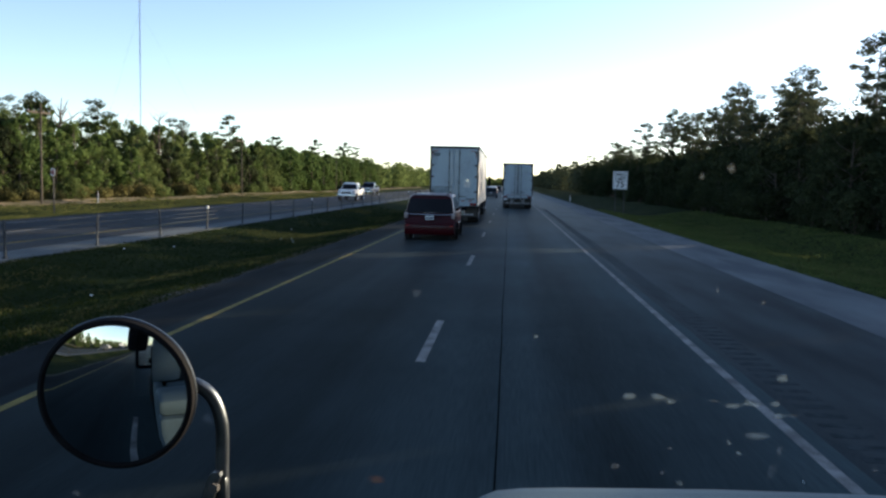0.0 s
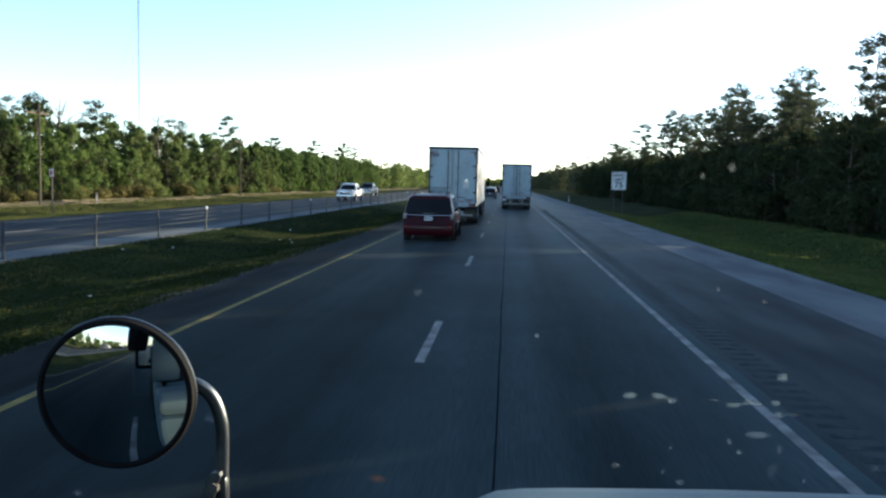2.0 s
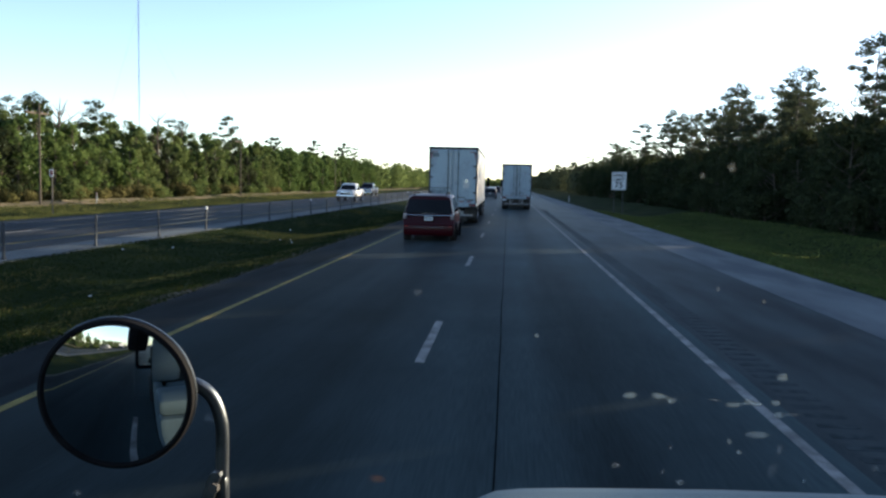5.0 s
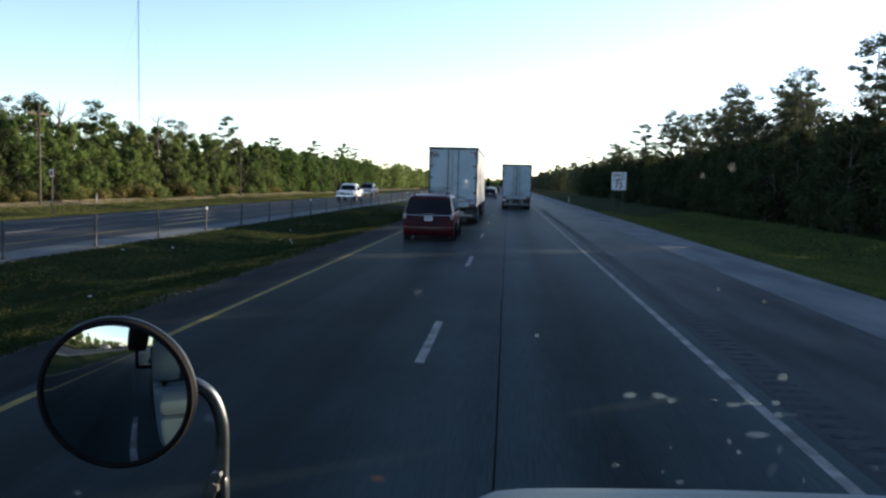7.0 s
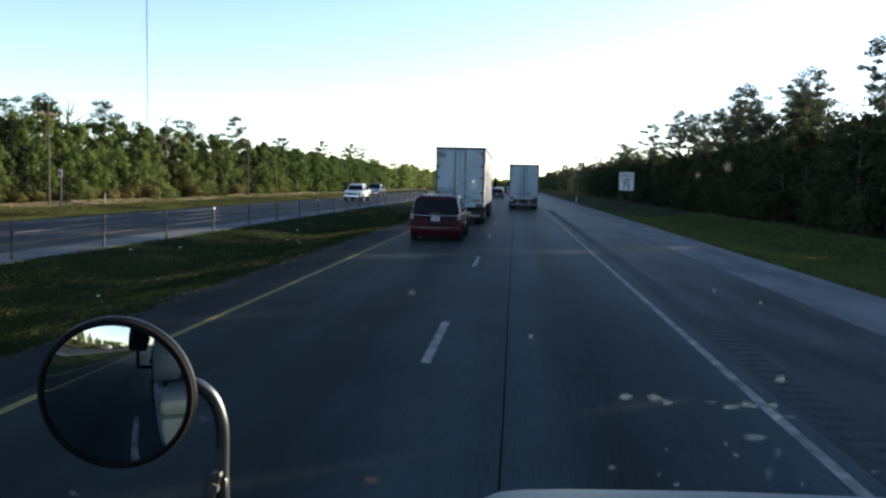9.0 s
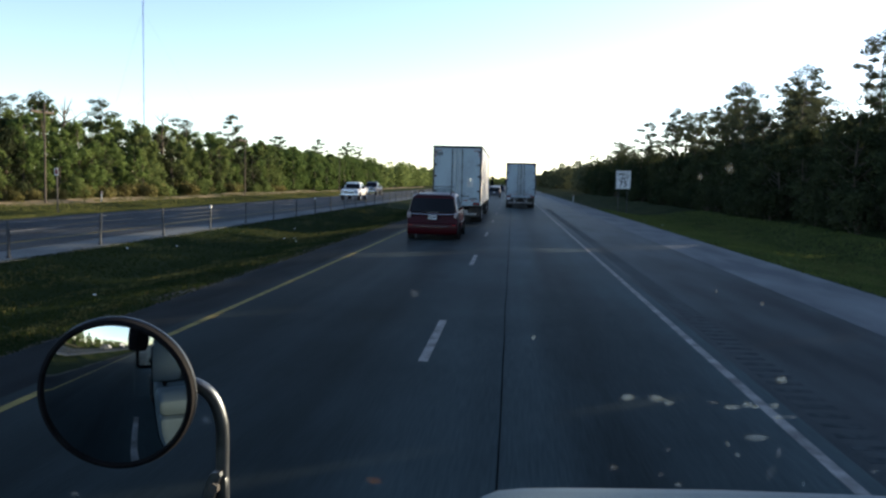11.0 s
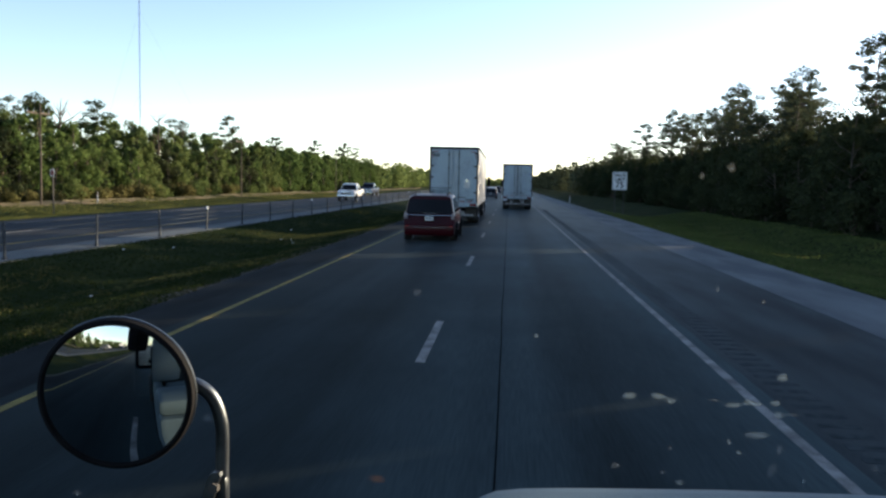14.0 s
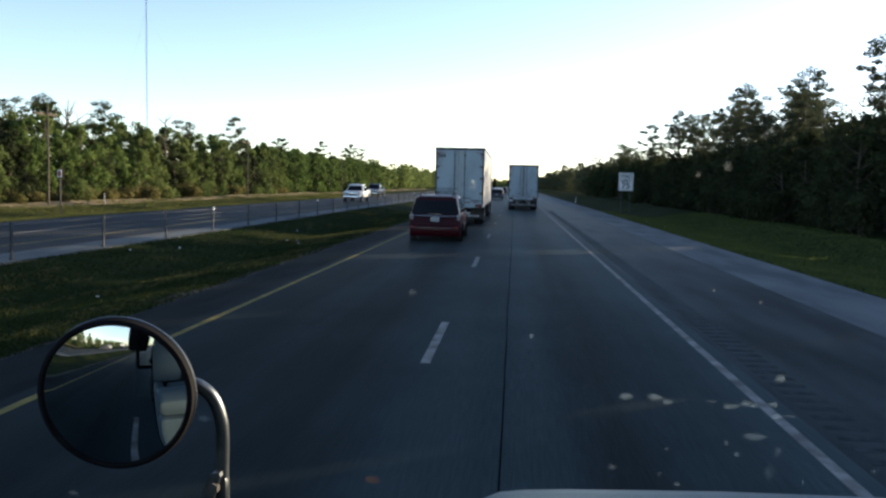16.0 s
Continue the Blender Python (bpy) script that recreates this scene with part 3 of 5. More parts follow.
def thicket(name, label, rows, masters, skip=()):
    """The depth of a wood, where no tree stands out: many trees as one mass. rows: x, from, to, step, jitter, least and greatest size."""
    stock = []
    for tree in masters:
        crown, trunk = sorted(tree.children, key=lambda ob: ob.name)
        lv = np.empty(len(crown.data.vertices) * 3)
        crown.data.vertices.foreach_get("co", lv)
        ln = np.empty(len(lv))
        crown.data.attributes["custom_normal"].data.foreach_get("vector", ln)
        tv, tn = np.array([v.co for v in trunk.data.vertices]), np.array([v.normal for v in trunk.data.vertices])
        stock.append((lv.reshape(-1, 3), ln.reshape(-1, 3), tv, tn, [tuple(p.vertices) for p in trunk.data.polygons], crown.data.materials[0]))
    leaf_v, wood_v, leaf_n, wood_n, wood_f, base = [], [], [], [], [], 0
    for x, y0, y1, step, jitter, smin, smax in rows:
        y = y0
        while y < y1:
            if not any(a < y - 0.675 * x < b for a, b in skip):
                lv, ln, tv, tn, tf, _ = rng.choice(stock)
                px, py = x + rng.uniform(-jitter, jitter), y + rng.uniform(-step, step) * 0.35
                k, a = rng.uniform(smin, smax), rng.uniform(0, 6.28)
                turn = np.array([[math.cos(a), math.sin(a), 0], [-math.sin(a), math.cos(a), 0], [0, 0, 1]])
                at = np.array([px, py, ground_z(px, py)])
                leaf_v.append(lv @ turn * k + at), leaf_n.append(ln @ turn)
                wood_v.append(tv @ turn * k + at), wood_n.append(tn @ turn)
                wood_f += [tuple(i + base for i in f) for f in tf]
                base += len(tv)
            y += step * rng.uniform(0.8, 1.25)
    leaf_v, wood_v = np.concatenate(leaf_v), np.concatenate(wood_v)
    n = len(leaf_v) // 4
    me = bpy.data.meshes.new(name)
    me.from_pydata(np.concatenate([wood_v, leaf_v]), [], wood_f + [tuple(range(base + 4 * i, base + 4 * i + 4)) for i in range(n)])
    me.materials.append(BARK), me.materials.append(stock[0][5])
    tone = me.attributes.new("material_index", "INT", "FACE")
    tone.data.foreach_set("value", np.array([0] * len(wood_f) + [1] * n, dtype=np.int32))
    soft_normals(me, np.concatenate(wood_n + leaf_n))
    return tagged(new(name, me), label, "forest", kind="stuff")


# the dark wood on the sunward side, with lanes through which the low sun falls
GAPS = ((24.4, 26.6), (39.5, 43.0), (96, 101))
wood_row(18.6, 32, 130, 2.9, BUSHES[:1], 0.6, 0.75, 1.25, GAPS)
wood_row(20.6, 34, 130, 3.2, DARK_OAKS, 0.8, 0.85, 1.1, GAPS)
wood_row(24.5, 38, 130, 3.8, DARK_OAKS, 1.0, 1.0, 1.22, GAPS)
wood_row(22.6, 40, 130, 8.5, PINES, 1.2, 0.75, 1.0, GAPS)
wood_row(26.5, 42, 130, 6.0, PINES, 1.5, 0.9, 1.15, GAPS)
wood_row(31.0, 44, 130, 7.0, PINES, 1.8, 1.0, 1.25, GAPS)
# near pines out of view, added to keep low sun off the road
wood_row(24.0, 10, 42, 8.0, FAR_PINES, 1.5, 0.8, 1.0, GAPS)
wood_row(24.0, 130, 215, 6.0, FAR_PINES, 2.5, 0.75, 1.05)
# its nearest and deepest rows stand unseen, added to shade the road
thicket("deep_wood", "dense dark green wood behind the verge", (
    (19.6, 4, 34, 4.0, 0.8, 0.85, 1.05), (25.0, 8, 38, 4.0, 1.0, 1.0, 1.2), (20.6, 130, 215, 3.4, 0.8, 0.85, 1.1), (26.0, 130, 215, 4.6, 1.0, 1.0, 1.2),
    (30.0, 12, 200, 4.0, 1.2, 1.05, 1.25), (35.0, 14, 200, 4.0, 1.5, 1.15, 1.4), (41.0, 20, 200, 4.0, 1.5, 1.3, 1.55), (47.0, 30, 200, 4.0, 1.5, 1.4, 1.65)), FAR_DARK, GAPS)
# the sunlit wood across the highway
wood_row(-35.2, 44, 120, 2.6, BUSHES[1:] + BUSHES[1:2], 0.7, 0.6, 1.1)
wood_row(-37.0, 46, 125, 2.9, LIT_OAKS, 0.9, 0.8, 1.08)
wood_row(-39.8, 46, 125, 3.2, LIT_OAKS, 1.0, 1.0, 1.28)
wood_row(-42.0, 50, 120, 10.0, PINES, 2.0, 0.68, 0.9)
wood_row(-43.0, 124, 215, 13.0, FAR_PINES, 2.0, 0.75, 1.0)
thicket("sunlit_wood", "sunlit green wood along the far verge", (
    (-37.0, 125, 215, 3.2, 1.2, 0.9, 1.2), (-40.5, 125, 215, 3.6, 1.2, 1.05, 1.35), (-37.0, -200, 40, 4.6, 1.5, 0.75, 1.0)), FAR_LIT[:1])
thicket("sunlit_wood", "olive green wood behind the roadside trees", (
    (-38.5, 125, 215, 4.2, 1.2, 0.95, 1.25), (-44.0, 50, 215, 4.0, 1.5, 1.1, 1.4), (-42.0, -200, 40, 7.0, 2.0, 0.85, 1.1)), FAR_LIT[1:])
for tree in FAR_DARK + FAR_LIT:
    for ob in (*tree.children, tree):
        bpy.data.objects.remove(ob)


def far_wood(name, seed, x0, x1, y0, y1, hmin, hmax, n, leaf, material, label):
    """Distant wood as one mass of foliage over stems."""
    r = np.random.default_rng(seed)
    k = int((y1 - y0) / 5 * max(1, (x1 - x0) / 7))
    cx, cy = r.uniform(x0, x1, k), r.uniform(y0, y1, k)
    ch = r.uniform(hmin, hmax, k)
    who = r.integers(0, k, n)
    t = r.uniform(0.05, 1, n)
    wide = 2.6 * np.sqrt(np.maximum(0.03, 1 - (2 * t - 0.8) ** 2 / 1.5))
    a, q = r.uniform(0, 6.283, n), r.uniform(0, 1, n) ** 0.5
    pts = np.stack([cx[who] + wide * q * np.cos(a), cy[who] + wide * q * np.sin(a), ch[who] * t], 1)
    me = leaf_mesh(name, pts, r.uniform(0.6, 1.3, n) * leaf, material, r, 0.7, 0.0, np.stack([np.cos(a) * q, np.sin(a) * q, t - 0.4], 1) / np.sqrt(q * q + (t - 0.4) ** 2 + 1e-6)[:, None])
    return tagged(new(name, me), label, "forest", kind="stuff")


far_wood("far_woods", 61, 19, 34, 212, 800, 6, 10.5, 75000, 0.85, LEAF_PINE, "distant dark green wood along the highway")
far_wood("far_woods", 62, -52, -36, 212, 800, 5.5, 9, 65000, 0.8, LEAF_OLIVE, "distant sunlit green wood along the highway")
# the horizon wood takes bright leaves, its haze put into the colour
far_wood("far_woods", 63, -160, 170, 905, 960, 5, 9, 22000, 2.0, LEAF_OLIVE, "low wood on the horizon where the highway ends")


def turf(name, seed, x0, x1, y0, y1, n, h, label, material=None, patchy=False):
    r = np.random.default_rng(seed)
    u = r.uniform(0, 1, n) ** 1.6
    y = y0 + (y1 - y0) * u
    x = r.uniform(x0, x1, n)
    if patchy:
        keep = np.array([noise.noise((a * 0.55, b * 0.16, seed)) + 0.5 * noise.noise((a * 2.0, b * 0.7, seed)) > 0.12 for a, b in zip(x, y)])
        x, y, n = x[keep], y[keep], int(keep.sum())
    z = np.array([ground_z(a, b) for a, b in zip(x, y)]) + h * 0.35
    me = leaf_mesh(name, np.stack([x, y, z], 1), r.uniform(0.5, 1.4, n) * h, material or BLADE, r, 0.12)
    return tagged(new(name, me), label, "grass", kind="stuff")


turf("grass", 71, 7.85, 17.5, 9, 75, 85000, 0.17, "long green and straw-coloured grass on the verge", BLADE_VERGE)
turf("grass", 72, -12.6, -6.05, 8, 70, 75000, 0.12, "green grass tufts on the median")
turf("grass", 73, -32.45, -23.4, 30, 150, 40000, 0.2, "sunlit straw-coloured grass along the far verge", BLADE_SUNLIT)
turf("grass", 77, -34.0, -32.2, 30, 140, 9000, 0.32, "sunlit straw-coloured grass in patches over the sandy track", BLADE_SUNLIT, True)
turf("grass", 75, -11.5, -6.6, 9, 75, 30000, 0.13, "straw-coloured dry grass in patches on the median", BLADE_STRAW, True)
turf("grass", 76, 8.3, 14.0, 10, 75, 22000, 0.16, "straw-coloured dry grass in patches on the verge", BLADE_STRAW, True)
turf("grass", 74, -7.3, -6.05, 6, 70, 6500, 0.1, "faded straw-coloured grass at the pavement edge", BLADE_FADED)


# ---------------------------------------------------------------- roadside things
def cable_barrier():
    root = empty("cable_barrier", "galvanised four-cable median barrier on a concrete strip", "barrier", at=pose(-12.95, 0, -0.03))
    bm = B()
    box(bm, -0.028, 0.028, -0.04, 0.04, -0.1, 0.98, bevel=0.008, seg=1)
    box(bm, -0.05, 0.05, -0.065, 0.065, 0.0, 0.05, bevel=0.01, seg=1)
    me = mesh_of("post", bm, GALV_DULL, False)
    bm = B()
    box(bm, -0.036, 0.036, -0.048, 0.048, 0.86, 0.99, bevel=0.01, seg=1)
    cap = mesh_of("reflective_cap", bm, PLATE, False)
    y = -45.0
    while y < 330:
        p = new("post", me)
        p.parent, p.matrix_basis = root, pose(0, y, 0, rng.uniform(-2, 2), rng.uniform(-2, 2), 0)
        if rng.random() < 0.1:
            c = new("reflective_cap", cap)
            c.parent = p
        y += 4.6
    for z in (0.42, 0.58, 0.74, 0.9):
        bm = B()
        pts = [(0.05 if z in (0.42, 0.74) else -0.05, yy, z - 0.012 * (1 - abs(((yy + 45) % 4.6) / 2.3 - 1))) for yy in spread(-45, 328.4, 2.3)]
        tube(bm, pts, 0.011, seg=5)
        part("cable", bm, GALV_DULL, root)


def speed_sign(at):
    root = empty("speed_limit_sign", "white speed limit sign with black figures on two steel posts", "road sign", at=at)
    bm = B()
    box(bm, -0.61, 0.61, -0.006, 0.006, 2.15, 3.67, bevel=0.004, seg=1)
    panel = part("panel", bm, SIGN_WHITE, root)
    bm = B()
    for x0, x1, z0, z1 in ((-0.57, 0.57, 3.6, 3.625), (-0.57, 0.57, 2.195, 2.22), (-0.57, -0.545, 2.22, 3.6), (0.545, 0.57, 2.22, 3.6)):
        box(bm, x0, x1, -0.010, -0.0075, z0, z1)
    part("border", bm, BLACK_TXT, panel, smooth=False)
    face = lambda z: pose(0, -0.009, z, 90)
    lettering("lettering", "SPEED", 0.36, BLACK_TXT, panel, face(3.36), "black letters")
    lettering("lettering", "LIMIT", 0.36, BLACK_TXT, panel, face(3.02), "black letters")
    lettering("lettering", "75", 0.72, BLACK_TXT, panel, face(2.56), "large black figures")
    for x in (-0.36, 0.36):
        bm = B()
        box(bm, x - 0.03, x + 0.03, 0.012, 0.07, -1.0, 3.6, bevel=0.006, seg=1)
        part("post", bm, DARK_STEEL, root)


def utility_pole(at, h, arm=True):
    root = empty("utility_pole", "weathered wooden utility pole at the wood's edge", "utility pole", "poles along the wood", at=at)
    bm = B()
    rod(bm, (0, 0, -0.5), (0, 0, h), 0.085, 0.055, 12)
    part("pole", bm, POLE_WOOD, root)
    if arm:
        bm = B()
        box(bm, -1.1, 1.1, 0.1, 0.2, h - 0.75, h - 0.62, bevel=0.01, seg=1)
        arm_ob = part("crossarm", bm, POLE_WOOD, root)
        for x in (-1.0, -0.45, 0.45, 1.0):
            bm = B()
            revolve(bm, [(0.0, 0), (0.05, 0), (0.06, 0.06), (0.03, 0.09), (0.045, 0.13), (0.0, 0.15)], pose(x, 0.15, h - 0.62), 8, close=False)
            part("insulator", bm, GALV, arm_ob)


def radio_mast(at, h):
    root = empty("radio_mast", "very tall thin guyed lattice radio mast in the distance", "radio mast", at=at)
    w = 0.45
    legs = [(w * math.cos(a), w * math.sin(a)) for a in (0.5, 2.6, 4.7)]
    for x, y in legs:
        bm = B()
        rod(bm, (x, y, 0), (x, y, h), 0.1, 0.1, 6)
        part("leg", bm, GALV_DULL, root)
    bm = B()
    z = 0.0
    while z < h - 3:
        for (xa, ya), (xb, yb) in zip(legs, legs[1:] + legs[:1]):
            rod(bm, (xa, ya, z), (xb, yb, z + 3), 0.05, 0.05, 4)
        z += 3
    part("lattice", bm, GALV_DULL, root)
    for f in (0.45, 0.9):
        for a in (0.5, 2.6, 4.7):
            bm = B()
            rod(bm, (0, 0, h * f), (h * 0.5 * math.cos(a), h * 0.5 * math.sin(a), -0.3), 0.02, 0.02, 4)
            part("guy_wire", bm, GALV_DULL, root)


def marker_post(x, y, h=0.9):
    root = empty("marker_post", "thin pale roadside marker post in the grass", "marker post", "roadside markers", at=pose(x, y, ground_z(x, y)))
    bm = B()
    box(bm, -0.05, 0.05, -0.02, 0.02, -0.2, h, bevel=0.012, seg=1)
    part("post", bm, PLATE, root)
    bm = B()
    box(bm, -0.04, 0.04, -0.028, -0.0215, h - 0.2, h - 0.05, bevel=0.003, seg=1)
    part("reflector", bm, RED_TAPE, root)


def dead_tree(at, seed, h):
    r = random.Random(seed)
    root = empty("dead_tree", "bare grey dead tree standing above the wood", "tree", "roadside trees", at=at)
    bm = B()
    tube(bm, [(0, 0, -0.3), (0.1, 0, h * 0.4), (-0.05, 0.1, h * 0.75), (0.15, 0.05, h)], (0.2, 0.15, 0.09, 0.02), seg=8)
    part("trunk", bm, BARK, root)
    for k in range(9):
        z = h * r.uniform(0.5, 0.92)
        a, ln = r.uniform(0, 6.28), r.uniform(0.8, 2.0)
        e = Vector((ln * math.cos(a), ln * math.sin(a), z + ln * r.uniform(0.5, 1.0)))
        mid = Vector((0, 0, z)).lerp(e, 0.5) + Vector((0, 0, -0.12))
        bm = B()
        tube(bm, [(0, 0, z), mid, e], (0.06, 0.04, 0.01), seg=6)
        tube(bm, [mid, mid + Vector((r.uniform(-0.6, 0.6), r.uniform(-0.6, 0.6), 0.7))], (0.03, 0.008), seg=5)
        part("limb", bm, BARK, root)


def warning_sign(at):
    root = empty("roadside_sign", "small red and white sign on a thin steel post", "road sign", at=at)
    bm = B()
    box(bm, -0.03, 0.03, -0.03, 0.03, -0.6, 2.9, bevel=0.006, seg=1)
    part("post", bm, DARK_STEEL, root)
    bm = B()
    box(bm, -0.22, 0.22, -0.042, -0.032, 2.35, 2.79, bevel=0.01, seg=1)
    panel = part("panel", bm, SIGN_WHITE, root)
    bm = B()
    revolve(bm, [(0.0, 0.004), (0.17, 0.004), (0.17, 0.0), (0.0, 0.0)], pose(0, -0.0425, 2.57, 90), 24, close=False)
    part("disc", bm, RED_TAPE, panel)


def litter(x, y, seed):
    r = random.Random(seed)
    bm = B()
    bmesh.ops.create_icosphere(bm, subdivisions=1, radius=0.045)
    for v in bm.verts:
        v.co = Vector((v.co.x * r.uniform(0.8, 1.8), v.co.y * r.uniform(0.6, 1.4), v.co.z * r.uniform(0.3, 0.7)))
    lone("paper_litter", bm, PLATE, "crumpled white paper litter lying in the grass", "litter", "litter on the median", smooth=False, at=pose(x, y, ground_z(x, y) + 0.06, 0, 0, r.uniform(0, 360)))


lr = random.Random(12)
for k in range(7):
    litter(lr.uniform(-11.8, -7.0), lr.uniform(11, 44), k)
for k in range(3):
    litter(lr.uniform(8.6, 12.5), lr.uniform(20, 60), 40 + k)
cable_barrier()
dead_tree(pose(-40.5, 96, -0.2), 3, 9.6)
dead_tree(pose(-38.2, 65, -0.2), 6, 8.8)
dead_tree(pose(-38.6, 85, -0.2), 8, 9.2)
dead_tree(pose(29.5, 64, -0.2), 4, 15.5)
warning_sign(pose(-27.5, 46.0, -0.3, 0, 0, -30))
speed_sign(pose(9.35, 68.0, -0.22, 0, 0, -4))
utility_pole(pose(-33.0, 96.0, -0.25, 0, 0, 80), 7.6)
utility_pole(pose(-33.2, 54.0, -0.25, 0.5, 0, 80), 7.4)
utility_pole(pose(-33.0, 150.0, -0.25, 0, 0.6, 80), 7.8)
radio_mast(pose(-277, 579, 0), 138)
for mx, my in ((-32.2, 44.0), (-32.5, 60.5), (8.6, 112.0)):
    marker_post(mx, my)


# ---------------------------------------------------------------- vehicles
def wheel(parent, x, y, r, w, rim_mat, dish=0.5, side=1):
    """Tyre with a rounded tread; rim with a hub as its sub-part. side: +1 faces +x."""
    m = pose(x, y, r, 0, 90, 0)
    bm = B()
    revolve(bm, [(r * 0.62, -w / 2), (r * 0.93, -w / 2), (r, -w * 0.36), (r, w * 0.36), (r * 0.93, w / 2), (r * 0.62, w / 2)], m, 28)
    ty = part("wheel", bm, RUBBER, parent, "black rubber tyre")
    bm = B()
    o = side * w / 2
    revolve(bm, [(0.0, o * 0.9), (r * 0.16, o * 0.9), (r * 0.2, o * dish), (r * 0.5, o * dish), (r * 0.58, o * 0.98), (r * 0.63, o * 0.98), (r * 0.63, -o * 0.8), (0.0, -o * 0.8)], m, 24)
    for k in range(8):
        a = k * math.pi / 4
        c = m @ Vector((r * 0.36 * math.cos(a), r * 0.36 * math.sin(a), o * dish))
        box(bm, c.x - 0.01, c.x + 0.012 * side + 0.01, c.y - r * 0.05, c.y + r * 0.05, c.z - r * 0.05, c.z + r * 0.05)
    part("rim", bm, rim_mat, ty, "metal rim")
    return ty


def semi_truck(at, label, group, tractor_paint, marks=True, top=4.11):
    """A 16 m box trailer, rear to -y, with its tractor."""
    root = empty("semi_truck", label, "truck", group, at=at)
    W, L, Z0, Z1 = 1.295, 16.15, 1.08, top
    bm = B()
    box(bm, -W, W, 0.06, L, Z0, Z1 - 0.02, bevel=0.02)
    body = part("trailer_body", bm, TRAILER_WHITE, root, "smooth white trailer box, sides patched with grime and tree shadow")
    for s in (-1, 1):
        bm = B()
        for k in range(1, 13):
            y = k * L / 13
            box(bm, s * W - 0.004, s * W + 0.004, y - 0.025, y + 0.025, Z0 + 0.3, Z1 - 0.12)
        part("panel_joint", bm, TRAILER_WHITE, body, smooth=False)
        bm = B()
        box(bm, s * W - 0.015, s * W + 0.018, 0.02, L, Z0 - 0.06, Z0 + 0.22, bevel=0.008, seg=1)
        rail = part("bottom_rail", bm, TRAILER_WHITE, body)
        for k in range(9):
            bm = B()
            y = 0.5 + k * 1.75
            box(bm, s * (W + 0.0205) - 0.0015, s * (W + 0.0205) + 0.0015, y, y + 0.5, Z0 + 0.02, Z0 + 0.075)
            part("reflector_tape", bm, RED_TAPE if k % 2 else BLACK_TXT, rail, smooth=False)
        bm = B()
        box(bm, s * W - 0.02, s * W + 0.02, 0.0, L, Z1 - 0.12, Z1, bevel=0.008, seg=1)
        part("top_rail", bm, DARK_STEEL, body)
    # rear frame
    bm = B()
    box(bm, -W, W, -0.03, 0.08, Z1 - 0.13, Z1, bevel=0.01, seg=1)
    for s in (-1, 1):
        box(bm, s * W - (0.09 if s > 0 else 0.0), s * W + (0.09 if s < 0 else 0.0), -0.03, 0.08, Z0 + 0.02, Z1 - 0.132, bevel=0.008, seg=1)
    part("rear_frame", bm, DARK_STEEL, root)
    bm = B()
    box(bm, -W, W, -0.05, 0.1, Z0 - 0.12, Z0 + 0.1, bevel=0.015, seg=1)
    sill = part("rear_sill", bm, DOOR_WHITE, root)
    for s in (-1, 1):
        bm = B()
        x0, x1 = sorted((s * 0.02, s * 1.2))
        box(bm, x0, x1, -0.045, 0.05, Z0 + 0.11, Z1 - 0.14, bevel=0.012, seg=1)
        door = part("rear_door", bm, DOOR_WHITE, root, "white trailer door grey with road grime and shade")
        for fx in (0.13, 0.27):
            bm = B()
            rod(bm, (s * fx, -0.07, Z0 - 0.05), (s * fx, -0.07, Z1 - 0.17), 0.018, 0.018, 8)
            for z in (1.5, 2.2, 3.0, 3.7):
                box(bm, s * fx - 0.04, s * fx + 0.04, -0.085, -0.046, z - 0.04, z + 0.04, bevel=0.006, seg=1)
            part("lock_rod", bm, DARK_STEEL if fx > 0.2 else ALU, door)
        bm = B()
        box(bm, min(s * 0.22, s * 0.66), max(s * 0.22, s * 0.66), -0.088, -0.07, 1.44, 1.48, bevel=0.005, seg=1)
        part("lock_handle", bm, DARK_STEEL, door)
        for z in (1.72, 2.5, 3.1, 3.78):
            bm = B()
            box(bm, min(s * 1.08, s * 1.26), max(s * 1.08, s * 1.26), -0.06, -0.0452, z - 0.05, z + 0.05, bevel=0.006, seg=1)
            part("hinge", bm, DARK_STEEL, door)
        bm = B()
        box(bm, min(s * 0.85, s * 1.12), max(s * 0.85, s * 1.12), -0.05, -0.0455, 3.83, 3.87)
        part("reflector_tape", bm, RED_TAPE, door, smooth=False)
        bm = B()
        box(bm, min(s * 1.13, s * 1.17), max(s * 1.13, s * 1.17), -0.05, -0.0455, 3.5, 3.75)
        part("reflector_tape", bm, RED_TAPE, door, smooth=False)
        for x in (0.35, 0.75):
            bm = B()
            box(bm, min(s * x, s * (x + 0.24)), max(s * x, s * (x + 0.24)), -0.05, -0.0455, Z0 + 0.13, Z0 + 0.18)
            part("reflector_tape", bm, RED_TAPE, door, smooth=False)
        if s > 0 and marks:
            bm = B()
            box(bm, 0.55, 0.86, -0.056, -0.0455, 1.95, 2.4, bevel=0.006, seg=1)
            part("placard_holder", bm, ALU, door, "grey placard holder")
            bm = B()
            box(bm, 0.69, 0.74, -0.062, -0.0565, 2.26, 2.42, bevel=0.004, seg=1)
            part("document_clip", bm, CHROME, door)
            for k in range(6):
                bm = B()
                box(bm, 0.66 + 0.075 * k, 0.71 + 0.075 * k, -0.049, -0.0455, 1.29, 1.38)
                part("number_bar", bm, BLACK_TXT, door, smooth=False)
        if s < 0 and marks:
            lettering("lettering", "AIR-RIDE EQUIPPED", 0.125, BLACK_TXT, door, pose(-0.68, -0.0475, 1.93, 90), "worn black lettering")
            for k in range(4):
                bm = B()
                box(bm, -1.1 + 0.09 * k, -1.04 + 0.09 * k, -0.049, -0.0455, 3.58, 3.76)
